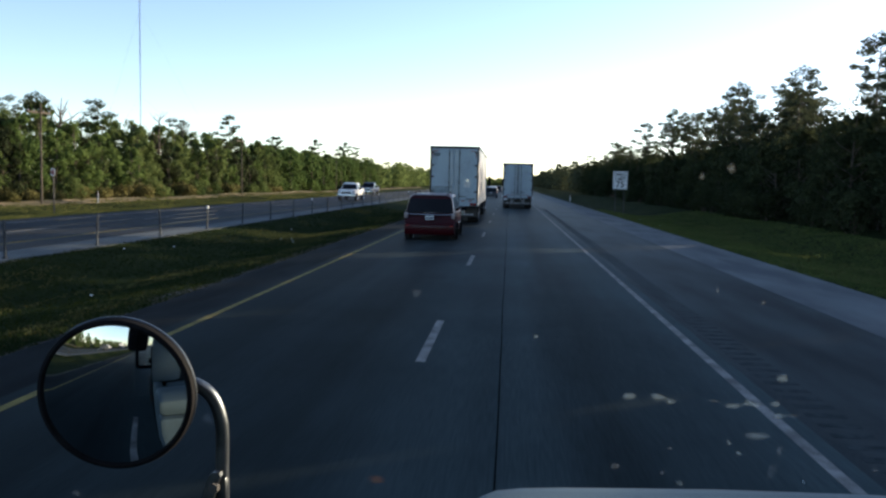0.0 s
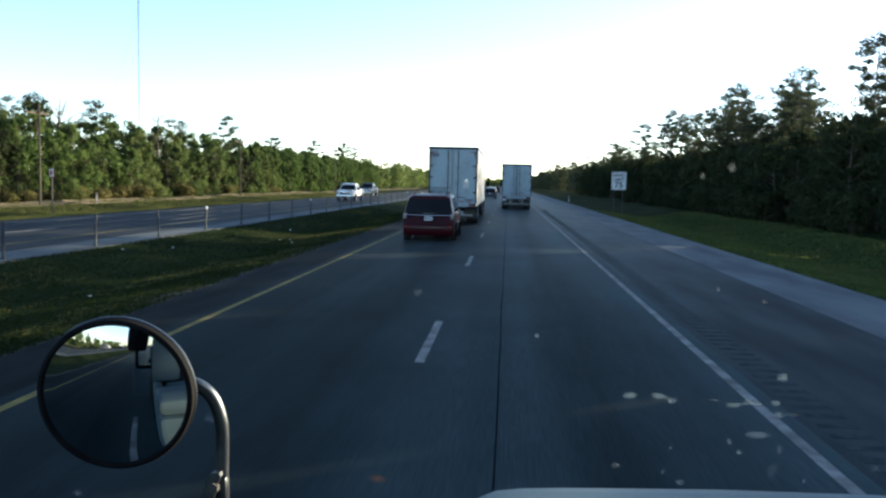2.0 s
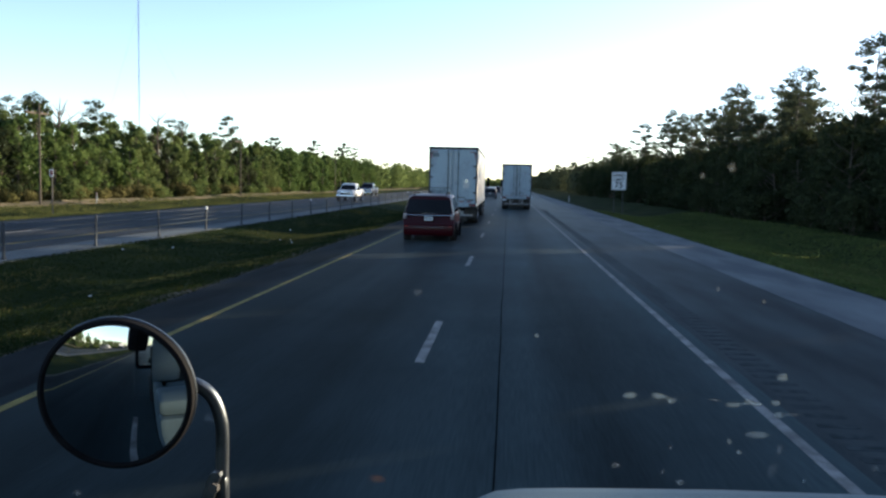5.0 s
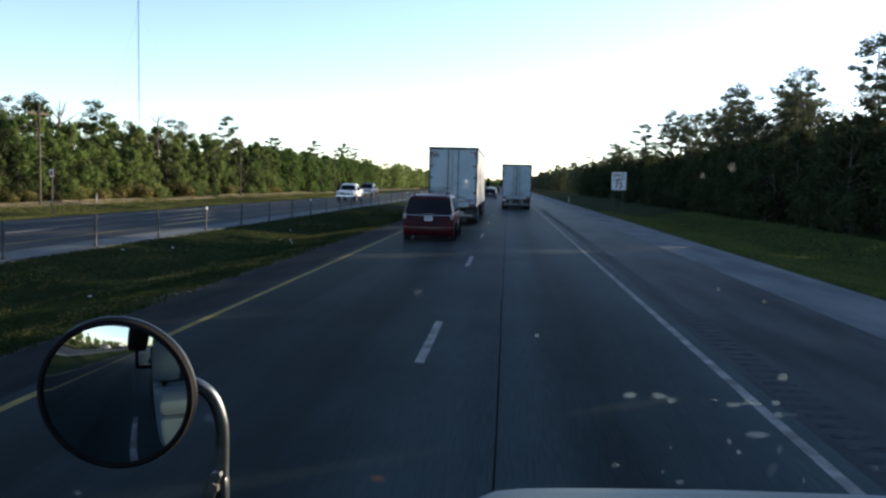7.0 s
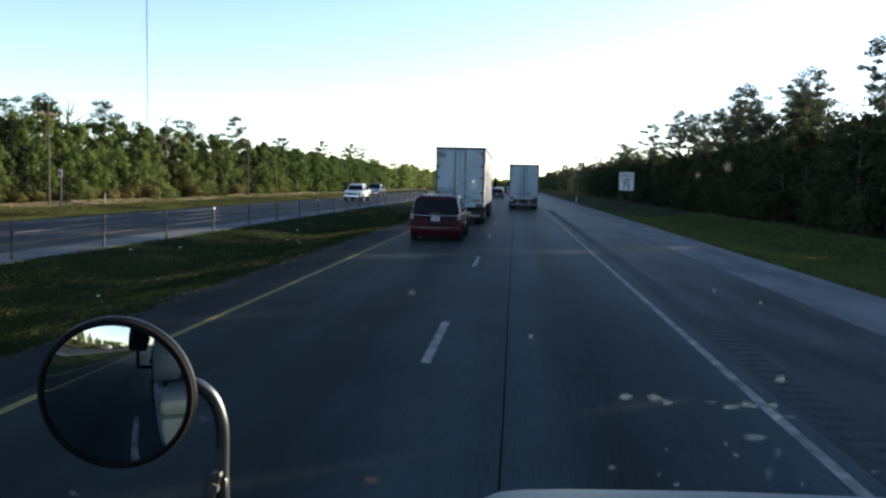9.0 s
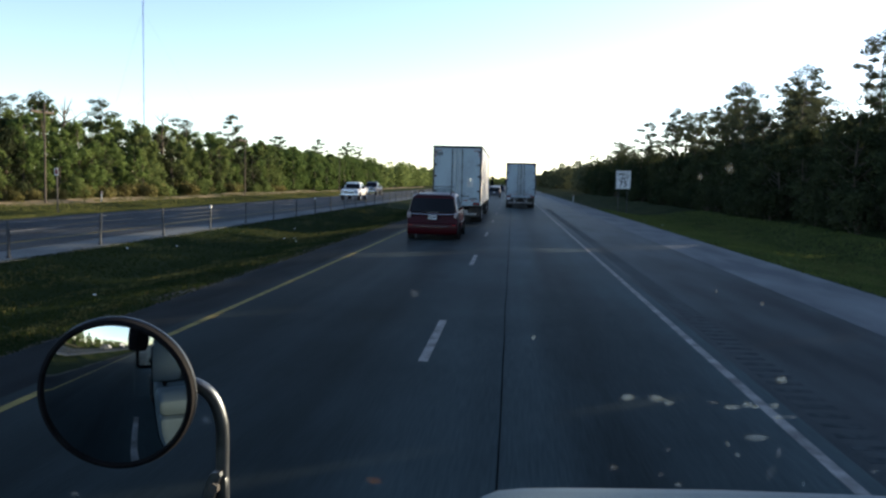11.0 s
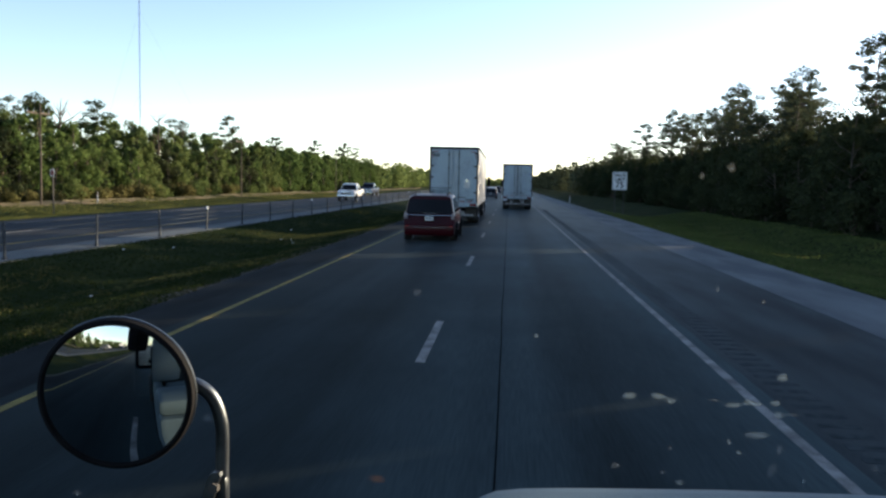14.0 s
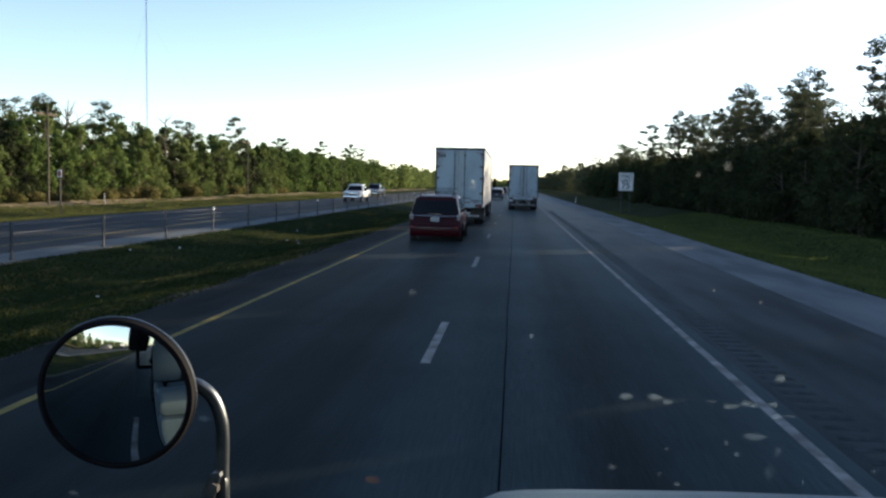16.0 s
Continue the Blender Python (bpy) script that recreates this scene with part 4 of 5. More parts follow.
                part("number_bar", bm, BLACK_TXT, door, smooth=False)
        # lights in the sill
        bm = B()
        box(bm, min(s * 0.86, s * 1.24), max(s * 0.86, s * 1.24), -0.07, -0.0505, Z0 - 0.1, Z0 + 0.06, bevel=0.01, seg=1)
        lb = part("light_box", bm, DARK_STEEL, sill)
        for x in (0.95, 1.13):
            bm = B()
            revolve(bm, [(0.0, 0.012), (0.04, 0.010), (0.055, 0.0), (0.0, 0.0)], pose(s * x, -0.0705, Z0 - 0.02, 90), 14, close=False)
            part("tail_lamp", bm, RED_LENS, lb, "red tail lamp")
        # underride guard
        bm = B()
        box(bm, s * 0.55 - 0.04, s * 0.55 + 0.04, 0.02, 0.1, 0.55, Z0 - 0.1, bevel=0.008, seg=1)
        a, b_ = Vector((s * 0.5, 0.06, 0.6)), Vector((s * 0.2, 0.06, Z0 - 0.12))
        rod(bm, a, b_, 0.035, 0.035, 6)
        part("guard_strut", bm, GRIMED_ALU, root)
        bm = B()
        box(bm, s * 0.95 - 0.3, s * 0.95 + 0.3, 2.05, 2.07, 0.25, 1.0, bevel=0.004, seg=1)
        part("mud_flap", bm, RUBBER, root)
    bm = B()
    box(bm, -1.06, 1.06, 0.0, 0.1, 0.47, 0.56, bevel=0.015, seg=1)
    part("underride_bar", bm, GRIMED_ALU, root, "dented steel underride bar")
    if marks:
        bm = B()
        box(bm, -1.17, -0.3, -0.0485, -0.0455, 1.22, 1.86)
        part("scuffed_patch", bm, SCUFF, root, "grey scuffed patch low on the door", smooth=False)
    else:
        bm = B()
        box(bm, -0.16, 0.16, -0.062, -0.0465, Z0 + 0.12, Z1 - 0.15, bevel=0.008, seg=1)
        part("door_seal", bm, SCUFF, root, "grey seal strip where the doors meet")
    # dark sheet added behind the guard, in place of the shaded undercarriage
    bm = B()
    box(bm, -1.2, 1.2, 1.2, 1.25, 0.35, Z0 - 0.07)
    part("rear_baffle", bm, DARK_STEEL, root)
    bm = B()
    box(bm, -1.2, -0.88, -0.06, -0.0445, 0.78, 0.95, bevel=0.004, seg=1)
    part("number_plate", bm, PLATE, root)
    bm = B()
    for y0, y1, z0 in ((1.6, 4.9, 0.75), (0.3, L, 0.95)):
        for s in (-1, 1):
            box(bm, s * 0.5 - 0.05, s * 0.5 + 0.05, y0, y1, z0, z0 + 0.16)
    for y in (2.6, 3.85):
        rod(bm, (-1.1, y, 0.52), (1.1, y, 0.52), 0.07, 0.07, 8)
    part("undercarriage", bm, DARK_STEEL, root)
    for y in (2.6, 3.85):
        for s in (-1, 1):
            wheel(root, s * 0.98, y, 0.52, 0.56, ALU, 0.35, s)
    bm = B()
    for s in (-1, 1):
        box(bm, s * 0.55 - 0.04, s * 0.55 + 0.04, 12.3, 12.42, 0.45, 0.98)
        box(bm, s * 0.55 - 0.13, s * 0.55 + 0.13, 12.24, 12.48, 0.42, 0.46)
    part("landing_gear", bm, DARK_STEEL, root)
    # tractor
    yb = 13.6
    bm = B()
    for s in (-1, 1):
        box(bm, s * 0.42 - 0.06, s * 0.42 + 0.06, yb - 0.9, yb + 7.2, 0.7, 0.98)
    part("chassis", bm, DARK_STEEL, root)
    for y in (yb - 0.1, yb + 1.2):
        for s in (-1, 1):
            wheel(root, s * 0.95, y, 0.51, 0.55, ALU, 0.35, s)
    for s in (-1, 1):
        wheel(root, s * 1.05, yb + 6.0, 0.51, 0.3, CHROME, 0.7, s)
    f = yb + 3.2

    def sec(y, w, z0, z1, top):
        return [(-w, y, z0), (-w, y, z1), (-w * 0.86, y, top), (w * 0.86, y, top), (w, y, z1), (w, y, z0)]

    bm = B()
    loft(bm, [sec(f, 1.2, 1.0, 3.2, 3.75), sec(f + 1.5, 1.2, 1.0, 3.1, 3.6), sec(f + 2.3, 1.16, 1.0, 2.5, 2.75), sec(f + 2.55, 1.1, 1.0, 1.95, 2.1),
               sec(f + 4.0, 0.95, 0.75, 1.6, 1.72), sec(f + 4.25, 0.8, 0.7, 1.4, 1.5)])
    bmesh.ops.bevel(bm, geom=list(bm.edges), offset=0.05, segments=2, affect="EDGES")
    cab_ = part("tractor_cab", bm, tractor_paint, root, "tractor cab ahead of the trailer")
    bm = B()
    box(bm, -1.15, 1.15, f + 4.15, f + 4.4, 0.4, 0.8, bevel=0.05)
    part("front_bumper", bm, CHROME, cab_)
    for s in (-1, 1):
        bm = B()
        rod(bm, (s * 1.18, f - 0.15, 1.0), (s * 1.18, f - 0.15, 3.9), 0.07, 0.07, 12)
        part("exhaust_stack", bm, CHROME, root)
        bm = B()
        rod(bm, (s * 0.98, f + 0.35, 0.78), (s * 0.98, f + 1.75, 0.78), 0.31, 0.31, 20)
        part("fuel_tank", bm, DULL_CHROME, root, "dull metal fuel tank")
        bm = B()
        box(bm, min(s * 1.36, s * 1.56), max(s * 1.36, s * 1.56), f + 2.2, f + 2.3, 2.0, 2.7, bevel=0.03)
        rod(bm, (s * 1.15, f + 2.25, 2.6), (s * 1.4, f + 2.25, 2.6), 0.02, 0.02, 6)
        part("door_mirror", bm, BLACK_PLASTIC, cab_)
    return root


def ring(yb, yw, yr, wb, ww, wr, zb, zw, zr):
    """One cross-section of a car body: bottom, waist and roof each with its own place along the car."""
    half = [(wb * 0.9, yb, zb), (wb, yb, zb + 0.08), (ww, yb * 0.6 + yw * 0.4, zb + (zw - zb) * 0.5), (ww, yw, zw - 0.06), (ww - 0.03, yw, zw),
            (wr + 0.05, yr * 0.85 + yw * 0.15, zr - 0.09), (wr - 0.03, yr, zr - 0.015), (wr * 0.5, yr, zr)]
    return half + [(-x, y, z) for x, y, z in reversed(half)]


def pane_on(bm, quad, out=0.008):
    """A slightly domed pane lying proud of the four corners."""
    q = [Vector(v) for v in quad]
    n = (q[1] - q[0]).cross(q[3] - q[0]).normalized()
    c = sum(q, Vector()) / 4
    a = [v - n * 0.004 for v in q]
    b = [c + (v - c) * 0.97 + n * out for v in q]
    return loft(bm, [a, b])


def mixp(a, b, t):
    return tuple(x + (y - x) * t for x, y in zip(a, b))


def glaze_side(root, A, Bs, t0, t1, f0, f1, side, name="side_window"):
    """A window on the slanted side between two sections."""
    lo = lambda t: mixp(A[4], Bs[4], t)
    hi = lambda t: mixp(A[5], Bs[5], t)
    pts = [mixp(lo(t), hi(t), f) for t, f in ((t0, f0), (t1, f0), (t1, f1), (t0, f1))]
    if side < 0:
        pts = [(-x, y, z) for x, y, z in pts][::-1]
    bm = B()
    pane_on(bm, pts)
    return part(name, bm, GLASS_DARK, root)


def minivan(at, label, colour, group="", roof_rails=True, H=1.76, L=5.15, W=0.99):
    root = empty("minivan" if roof_rails else "car", label, "car", group, at=at)
    k, hz = L / 5.15, H / 1.76
    S = [ring(0.06, 0.08, 0.4, W * 0.9, W * 0.95, 0.74, 0.28, 1.0 * hz, 1.67 * hz),
         ring(0.3, 0.33, 0.62, W * 0.93, W * 0.985, 0.76, 0.25, 1.02 * hz, 1.735 * hz),
         ring(1.5 * k, 1.5 * k, 1.5 * k, W * 0.95, W, 0.77, 0.24, 1.03 * hz, H),
         ring(2.6 * k, 2.6 * k, 2.5 * k, W * 0.95, W, 0.755, 0.24, 1.04 * hz, 1.765 * hz),
         ring(3.55 * k, 3.65 * k, 3.2 * k, W * 0.95, W * 0.99, 0.72, 0.24, 1.02 * hz, 1.68 * hz),
         ring(4.25 * k, 4.3 * k, 4.25 * k, W * 0.93, W * 0.96, 0.74, 0.24, 0.98 * hz, 1.1 * hz),
         ring(4.9 * k, 4.85 * k, 4.8 * k, W * 0.88, W * 0.9, 0.65, 0.25, 0.78 * hz, 0.88 * hz),
         ring(5.15 * k, 5.1 * k, 5.0 * k, W * 0.8, W * 0.78, 0.5, 0.3, 0.62 * hz, 0.72 * hz)]
    bm = B()
    loft(bm, S)
    part("body", bm, colour, root)
    # rear glass on the tailgate
    lo, hi = S[0][4], S[0][5]
    bm = B()
    a, b = mixp(lo, hi, 0.07), mixp(lo, hi, 0.98)
    pane_on(bm, [(-a[0] * 0.96, a[1] - 0.01, a[2]), (a[0] * 0.96, a[1] - 0.01, a[2]), (b[0] * 0.99, b[1] - 0.01, b[2]), (-b[0] * 0.99, b[1] - 0.01, b[2])], 0.012)
    part("rear_window", bm, GLASS_DARK, root, "dark tinted rear window")
    bm = B()
    box(bm, -0.66, 0.66, 0.36, 0.5, 1.665 * hz, 1.695 * hz, bevel=0.012)
    part("spoiler", bm, colour, root)
    for s in (1, -1):
        glaze_side(root, S[1], S[2], 0.12, 0.92, 0.1, 0.95, s)
        glaze_side(root, S[2], S[3], 0.0, 0.93, 0.1, 0.95, s)
        glaze_side(root, S[3], S[4], 0.0, 0.8, 0.1, 0.95, s)
        bm = B()
        x = s * W * 0.9
        box(bm, x - 0.065, x + 0.065, 0.035, 0.25, 0.83 * hz, 1.04 * hz, bevel=0.025)
        part("tail_light", bm, PALE_LENS if roof_rails else RED_LENS, root, "pale clear tail light" if roof_rails else "red tail light")
        bm = B()
        box(bm, s * (W + 0.02) - 0.012, s * (W + 0.02) + 0.012, 0.75 * k, 3.5 * k, 1.035 * hz, 1.065 * hz, bevel=0.006, seg=1)
        part("belt_moulding", bm, CHROME, root)
        bm = B()
        box(bm, s * (W + 0.008) - 0.012, s * (W + 0.008) + 0.012, 1.35 * k, 3.6 * k, 0.62 * hz, 0.65 * hz, bevel=0.006, seg=1)
        part("door_moulding", bm, CHROME, root)
        for yy in (2.0, 3.0):
            bm = B()
            box(bm, s * (W + 0.012) - 0.02, s * (W + 0.012) + 0.02, yy * k, yy * k + 0.2, 0.93 * hz, 0.965 * hz, bevel=0.01, seg=1)
            part("door_handle", bm, colour, root)
        bm = B()
        box(bm, min(s * 1.0, s * 1.2), max(s * 1.0, s * 1.2), 3.5 * k, 3.62 * k, 1.05 * hz, 1.2 * hz, bevel=0.035)
        part("door_mirror", bm, BLACK_PLASTIC, root)
        if roof_rails:
            bm = B()
            tube(bm, [(s * 0.62, 0.65, H - 0.03), (s * 0.63, 0.85, H + 0.055), (s * 0.63, 1.6, H + 0.06), (s * 0.62, 2.3, H + 0.055), (s * 0.61, 2.6, H - 0.01)], 0.022, 8)
            part("roof_rail", bm, BLACK_PLASTIC, root)
        for y in (1.0 * k, 4.05 * k):
            bm = B()
            revolve(bm, [(0.33, -0.01), (0.385, -0.01), (0.385, 0.02), (0.33, 0.02)], pose(s * (W - 0.005), y, 0.335, 0, 90 * s, 0), 24)
            part("wheel_arch", bm, BLACK_PLASTIC, root)
            wheel(root, s * (W - 0.12), y, 0.335, 0.21, ALU, 0.7, s)
    bm = B()
    tube(bm, [(-0.84, 0.05, 0.985 * hz), (-0.4, 0.035, 0.972 * hz), (0, 0.03, 0.968 * hz), (0.4, 0.035, 0.972 * hz), (0.84, 0.05, 0.985 * hz)], 0.021, 8)
    part("chrome_bar", bm, CHROME, root, "chrome bar across the tailgate")
    bm = B()
    box(bm, -W * 0.955, W * 0.955, 0.0, 0.34, 0.22, 0.64 * hz, bevel=0.05, seg=3)
    bump = part("rear_bumper", bm, colour, root)
    bm = B()
    box(bm, -0.62, 0.62, -0.008, -0.0005, 0.52 * hz, 0.53 * hz, bevel=0.002, seg=1)
    part("bumper_trim", bm, CHROME, bump)
    for s in (-1, 1):
        bm = B()
        box(bm, s * 0.82 - 0.06, s * 0.82 + 0.06, -0.006, 0.0015, 0.55 * hz, 0.585 * hz, bevel=0.003, seg=1)
        part("reflector", bm, RED_LENS, bump)
    bm = B()
    box(bm, -0.155, 0.155, 0.035, 0.075, 0.78 * hz, 0.93 * hz, bevel=0.006, seg=1)
    pl = part("number_plate", bm, PLATE, root, "white number plate")
    for i in range(7):
        bm = B()
        box(bm, -0.12 + i * 0.036, -0.097 + i * 0.036, 0.031, 0.0345, 0.825 * hz, 0.885 * hz)
        part("number_bar", bm, BLACK_TXT, pl, smooth=False)
    bm = B()
    box(bm, -0.25, 0.25, 0.035, 0.075, 1.045 * hz, 1.06 * hz, bevel=0.004, seg=1)
    part("rear_wiper", bm, CHROME, root)
    return root


def pickup(at, label, colour, group):
    """Nose towards +y."""
    root = empty("pickup_truck", label, "pickup truck", group, at=at)
    W = 0.99
    bm = B()
    S = [ring(0.1, 0.1, 0.1, W * 0.95, W, W - 0.04, 0.55, 1.15, 1.25), ring(2.1, 2.1, 2.1, W * 0.95, W, W - 0.04, 0.5, 1.15, 1.25),
         ring(4.4, 4.4, 4.4, W * 0.95, W, W - 0.06, 0.5, 1.1, 1.22), ring(5.5, 5.5, 5.5, W * 0.93, W * 0.97, W - 0.1, 0.5, 1.05, 1.2), ring(5.85, 5.85, 5.85, W * 0.9, W * 0.92, W - 0.2, 0.5, 1.0, 1.12)]
    loft(bm, S)
    part("body", bm, colour, root)
    C = [ring(2.1, 2.12, 2.3, 0.9, 0.95, 0.72, 1.0, 1.2, 1.88), ring(2.6, 2.6, 2.65, 0.92, 0.96, 0.74, 1.0, 1.2, 1.95), ring(3.5, 3.5, 3.45, 0.92, 0.96, 0.74, 1.0, 1.2, 1.95), ring(4.35, 4.4, 3.8, 0.9, 0.95, 0.7, 1.0, 1.2, 1.86)]
    bm = B()
    loft(bm, C)
    cb = part("cab", bm, colour, root)
    for s in (1, -1):
        glaze_side(cb, C[0], C[1], 0.3, 0.95, 0.12, 0.94, s)
        glaze_side(cb, C[1], C[2], 0.05, 0.95, 0.12, 0.94, s)
        glaze_side(cb, C[2], C[3], 0.05, 0.75, 0.12, 0.94, s)
        bm = B()
        box(bm, min(s * 1.0, s * 1.25), max(s * 1.0, s * 1.25), 3.95, 4.08, 1.2, 1.5, bevel=0.03)
        part("door_mirror", bm, BLACK_PLASTIC, root)
        bm = B()
        box(bm, min(s * 0.62, s * 0.9), max(s * 0.62, s * 0.9), 5.8, 5.87, 0.82, 1.05, bevel=0.02)
        part("headlight", bm, PLATE, root, "clear headlight")
        bm = B()
        box(bm, s * (W - 0.03) - 0.03, s * (W - 0.03) + 0.03, 0.12, 2.0, 1.2, 1.33, bevel=0.015, seg=1)
        part("bed_side", bm, colour, root)
        for y in (1.2, 4.85):
            bm = B()
            revolve(bm, [(0.4, -0.01), (0.46, -0.01), (0.46, 0.025), (0.4, 0.025)], pose(s * W, y, 0.42, 0, 90 * s, 0), 24)
            part("wheel_arch", bm, BLACK_PLASTIC, root)
            wheel(root, s * (W - 0.08), y, 0.4, 0.27, CHROME, 0.7, s)
    q = [(-C[3][4][0] * 0.9, C[3][4][1], 1.24), (C[3][4][0] * 0.9, C[3][4][1], 1.24), (C[3][5][0] * 0.93, C[3][5][1], 1.76), (-C[3][5][0] * 0.93, C[3][5][1], 1.76)]
    bm = B()
    pane_on(bm, [(v[0], v[1] + 0.012, v[2]) for v in q[::-1]], 0.012)
    part("windshield", bm, GLASS_DARK, cb)
    bm = B()
    box(bm, -0.58, 0.58, 5.82, 5.9, 0.75, 1.05, bevel=0.02)
    gr = part("grille", bm, CHROME, root, "chrome grille")
    for z in (0.82, 0.9, 0.98):
        bm = B()
        box(bm, -0.52, 0.52, 5.895, 5.908, z - 0.025, z + 0.02)
        part("grille_slot", bm, BLACK_PLASTIC, gr, smooth=False)
    bm = B()
    box(bm, -0.97, 0.97, 5.8, 6.0, 0.45, 0.68, bevel=0.04)
    part("front_bumper", bm, CHROME, root)
    bm = B()
    box(bm, -0.95, 0.95, -0.05, 0.15, 0.5, 0.68, bevel=0.03)
    part("rear_bumper", bm, CHROME, root)
    return root


def motorhome(at):
    """A white camper with a dark lower body; nose towards +y."""
    root = empty("motorhome", "white motorhome with a dark blue lower body on the opposite carriageway", "motorhome", at=at)
    bm = B()
    loft(bm, [[(-1.2, y, 0.55), (-1.22, y, 1.7), (1.22, y, 1.7), (1.2, y, 0.55)] for y in (0.0, 3.5, 7.6, 8.3)])
    bmesh.ops.bevel(bm, geom=list(bm.edges), offset=0.05, segments=2, affect="EDGES")
    part("lower_body", bm, BLUE_DARK, root, "dark blue lower body")
    bm = B()
    loft(bm, [[(-1.2, y, 1.705), (-1.2, y, z - 0.2), (-1.05, y, z), (1.05, y, z), (1.2, y, z - 0.2), (1.2, y, 1.705)] for y, z in ((0.0, 3.1), (4.0, 3.3), (6.6, 3.2), (7.7, 2.6), (8.2, 2.1))])
    up = part("upper_body", bm, WHITE_CAR, root, "bright white upper body")
    bm = B()
    pane_on(bm, [(0.95, 8.2, 1.78), (-0.95, 8.2, 1.78), (-0.95, 7.78, 2.5), (0.95, 7.78, 2.5)], 0.02)
    part("windshield", bm, GLASS_DARK, up)
    for s in (-1, 1):
        for y0, y1 in ((1.0, 2.2), (3.2, 4.4), (6.2, 7.0)):
            bm = B()
            box(bm, s * 1.2 - 0.012, s * 1.2 + 0.012, y0, y1, 1.95, 2.6, bevel=0.008, seg=1)
            part("side_window", bm, GLASS_DARK, up)
        bm = B()
        box(bm, min(s * 1.25, s * 1.5), max(s * 1.25, s * 1.5), 7.6, 7.75, 1.9, 2.4, bevel=0.03)
        part("door_mirror", bm, BLACK_PLASTIC, root)
        bm = B()
        box(bm, min(s * 0.7, s * 1.05), max(s * 0.7, s * 1.05), 8.27, 8.33, 0.95, 1.15, bevel=0.02)
        part("headlight", bm, PLATE, root)
        for y in (2.0, 6.6):
            wheel(root, s * 1.06, y, 0.46, 0.34, CHROME, 0.6, s)
    for y in (1.8, 4.6):
        bm = B()
        box(bm, -0.4, 0.4, y, y + 0.9, 3.24, 3.5, bevel=0.06)
        part("roof_unit", bm, WHITE_CAR, up)


RED = mat("deep_red_metallic_paint", (0.034, 0.001, 0.004), (0.026, 0.001, 0.003), scale=1.2, fine=20, rough=0.32, coat=0.07, bump=0.01, spec=0.1)
BLUE_DARK = paint("dark_blue_paint", (0.02, 0.03, 0.06))
WHITE_CAR = paint("white_car_paint", (0.7, 0.7, 0.68))
GREY_CAR = paint("dark_grey_paint", (0.06, 0.065, 0.07))
SILVER_CAR = paint("silver_car_paint", (0.35, 0.36, 0.37))

semi_truck(pose(-2.9, 42.0, 0.0, 0, 0, 0.2), "white box trailer with grimy swing doors on the highway", "semi trucks ahead", BLUE_DARK)
semi_truck(pose(0.78, 69.5, 0.0), "white box trailer with clean doors behind a tractor", "semi trucks ahead", WHITE_CAR, marks=False, top=3.98)
minivan(pose(-2.93, 29.5, 0.0, 0, 0, 0.3), "deep red minivan with dark windows and roof rails", RED)
minivan(pose(-2.6, 118, 0), "dark grey estate car far ahead on the highway", GREY_CAR, "cars far ahead", False, 1.6, 4.7, 0.92)
minivan(pose(-3.0, 150, 0), "white car far ahead on the highway", WHITE_CAR, "cars far ahead", False, 1.6, 4.7, 0.92)
minivan(pose(-2.7, 190, 0), "black car far ahead on the highway", BLUE_DARK, "cars far ahead", False, 1.7, 4.8, 0.94)
minivan(pose(0.6, 215, 0), "silver car far ahead on the highway", SILVER_CAR, "cars far ahead", False, 1.55, 4.6, 0.9)
pickup(pose(-17.4, 90.0, -0.02, 0, 0, 180), "white pickup truck with chrome grille on the opposite carriageway", WHITE_CAR, "oncoming pickups")
motorhome(pose(-20.8, -96.0, -0.02, 0, 0, 180))
flat = pickup(pose(-20.9, -62.0, -0.02, 0, 0, 180), "white pickup truck loaded with long dark boards", WHITE_CAR, "oncoming pickups")
for bx in (-0.45, 0.4):
    bm = B()
    box(bm, bx - 0.18, bx + 0.18, -0.4, 4.2, -0.05, 0.05, bevel=0.01, seg=1, m=pose(0, 0, 1.45, 9, 0, 0))
    part("load_board", bm, DARK_STEEL, flat, "long dark board")
pickup(pose(-17.3, -46.0, -0.02, 0, 0, 180), "black pickup truck on the opposite carriageway", GREY_CAR, "oncoming pickups")
pickup(pose(-21.0, 122.0, -0.02, 0, 0, 180), "dark blue pickup truck on the opposite carriageway", BLUE_DARK, "oncoming pickups")


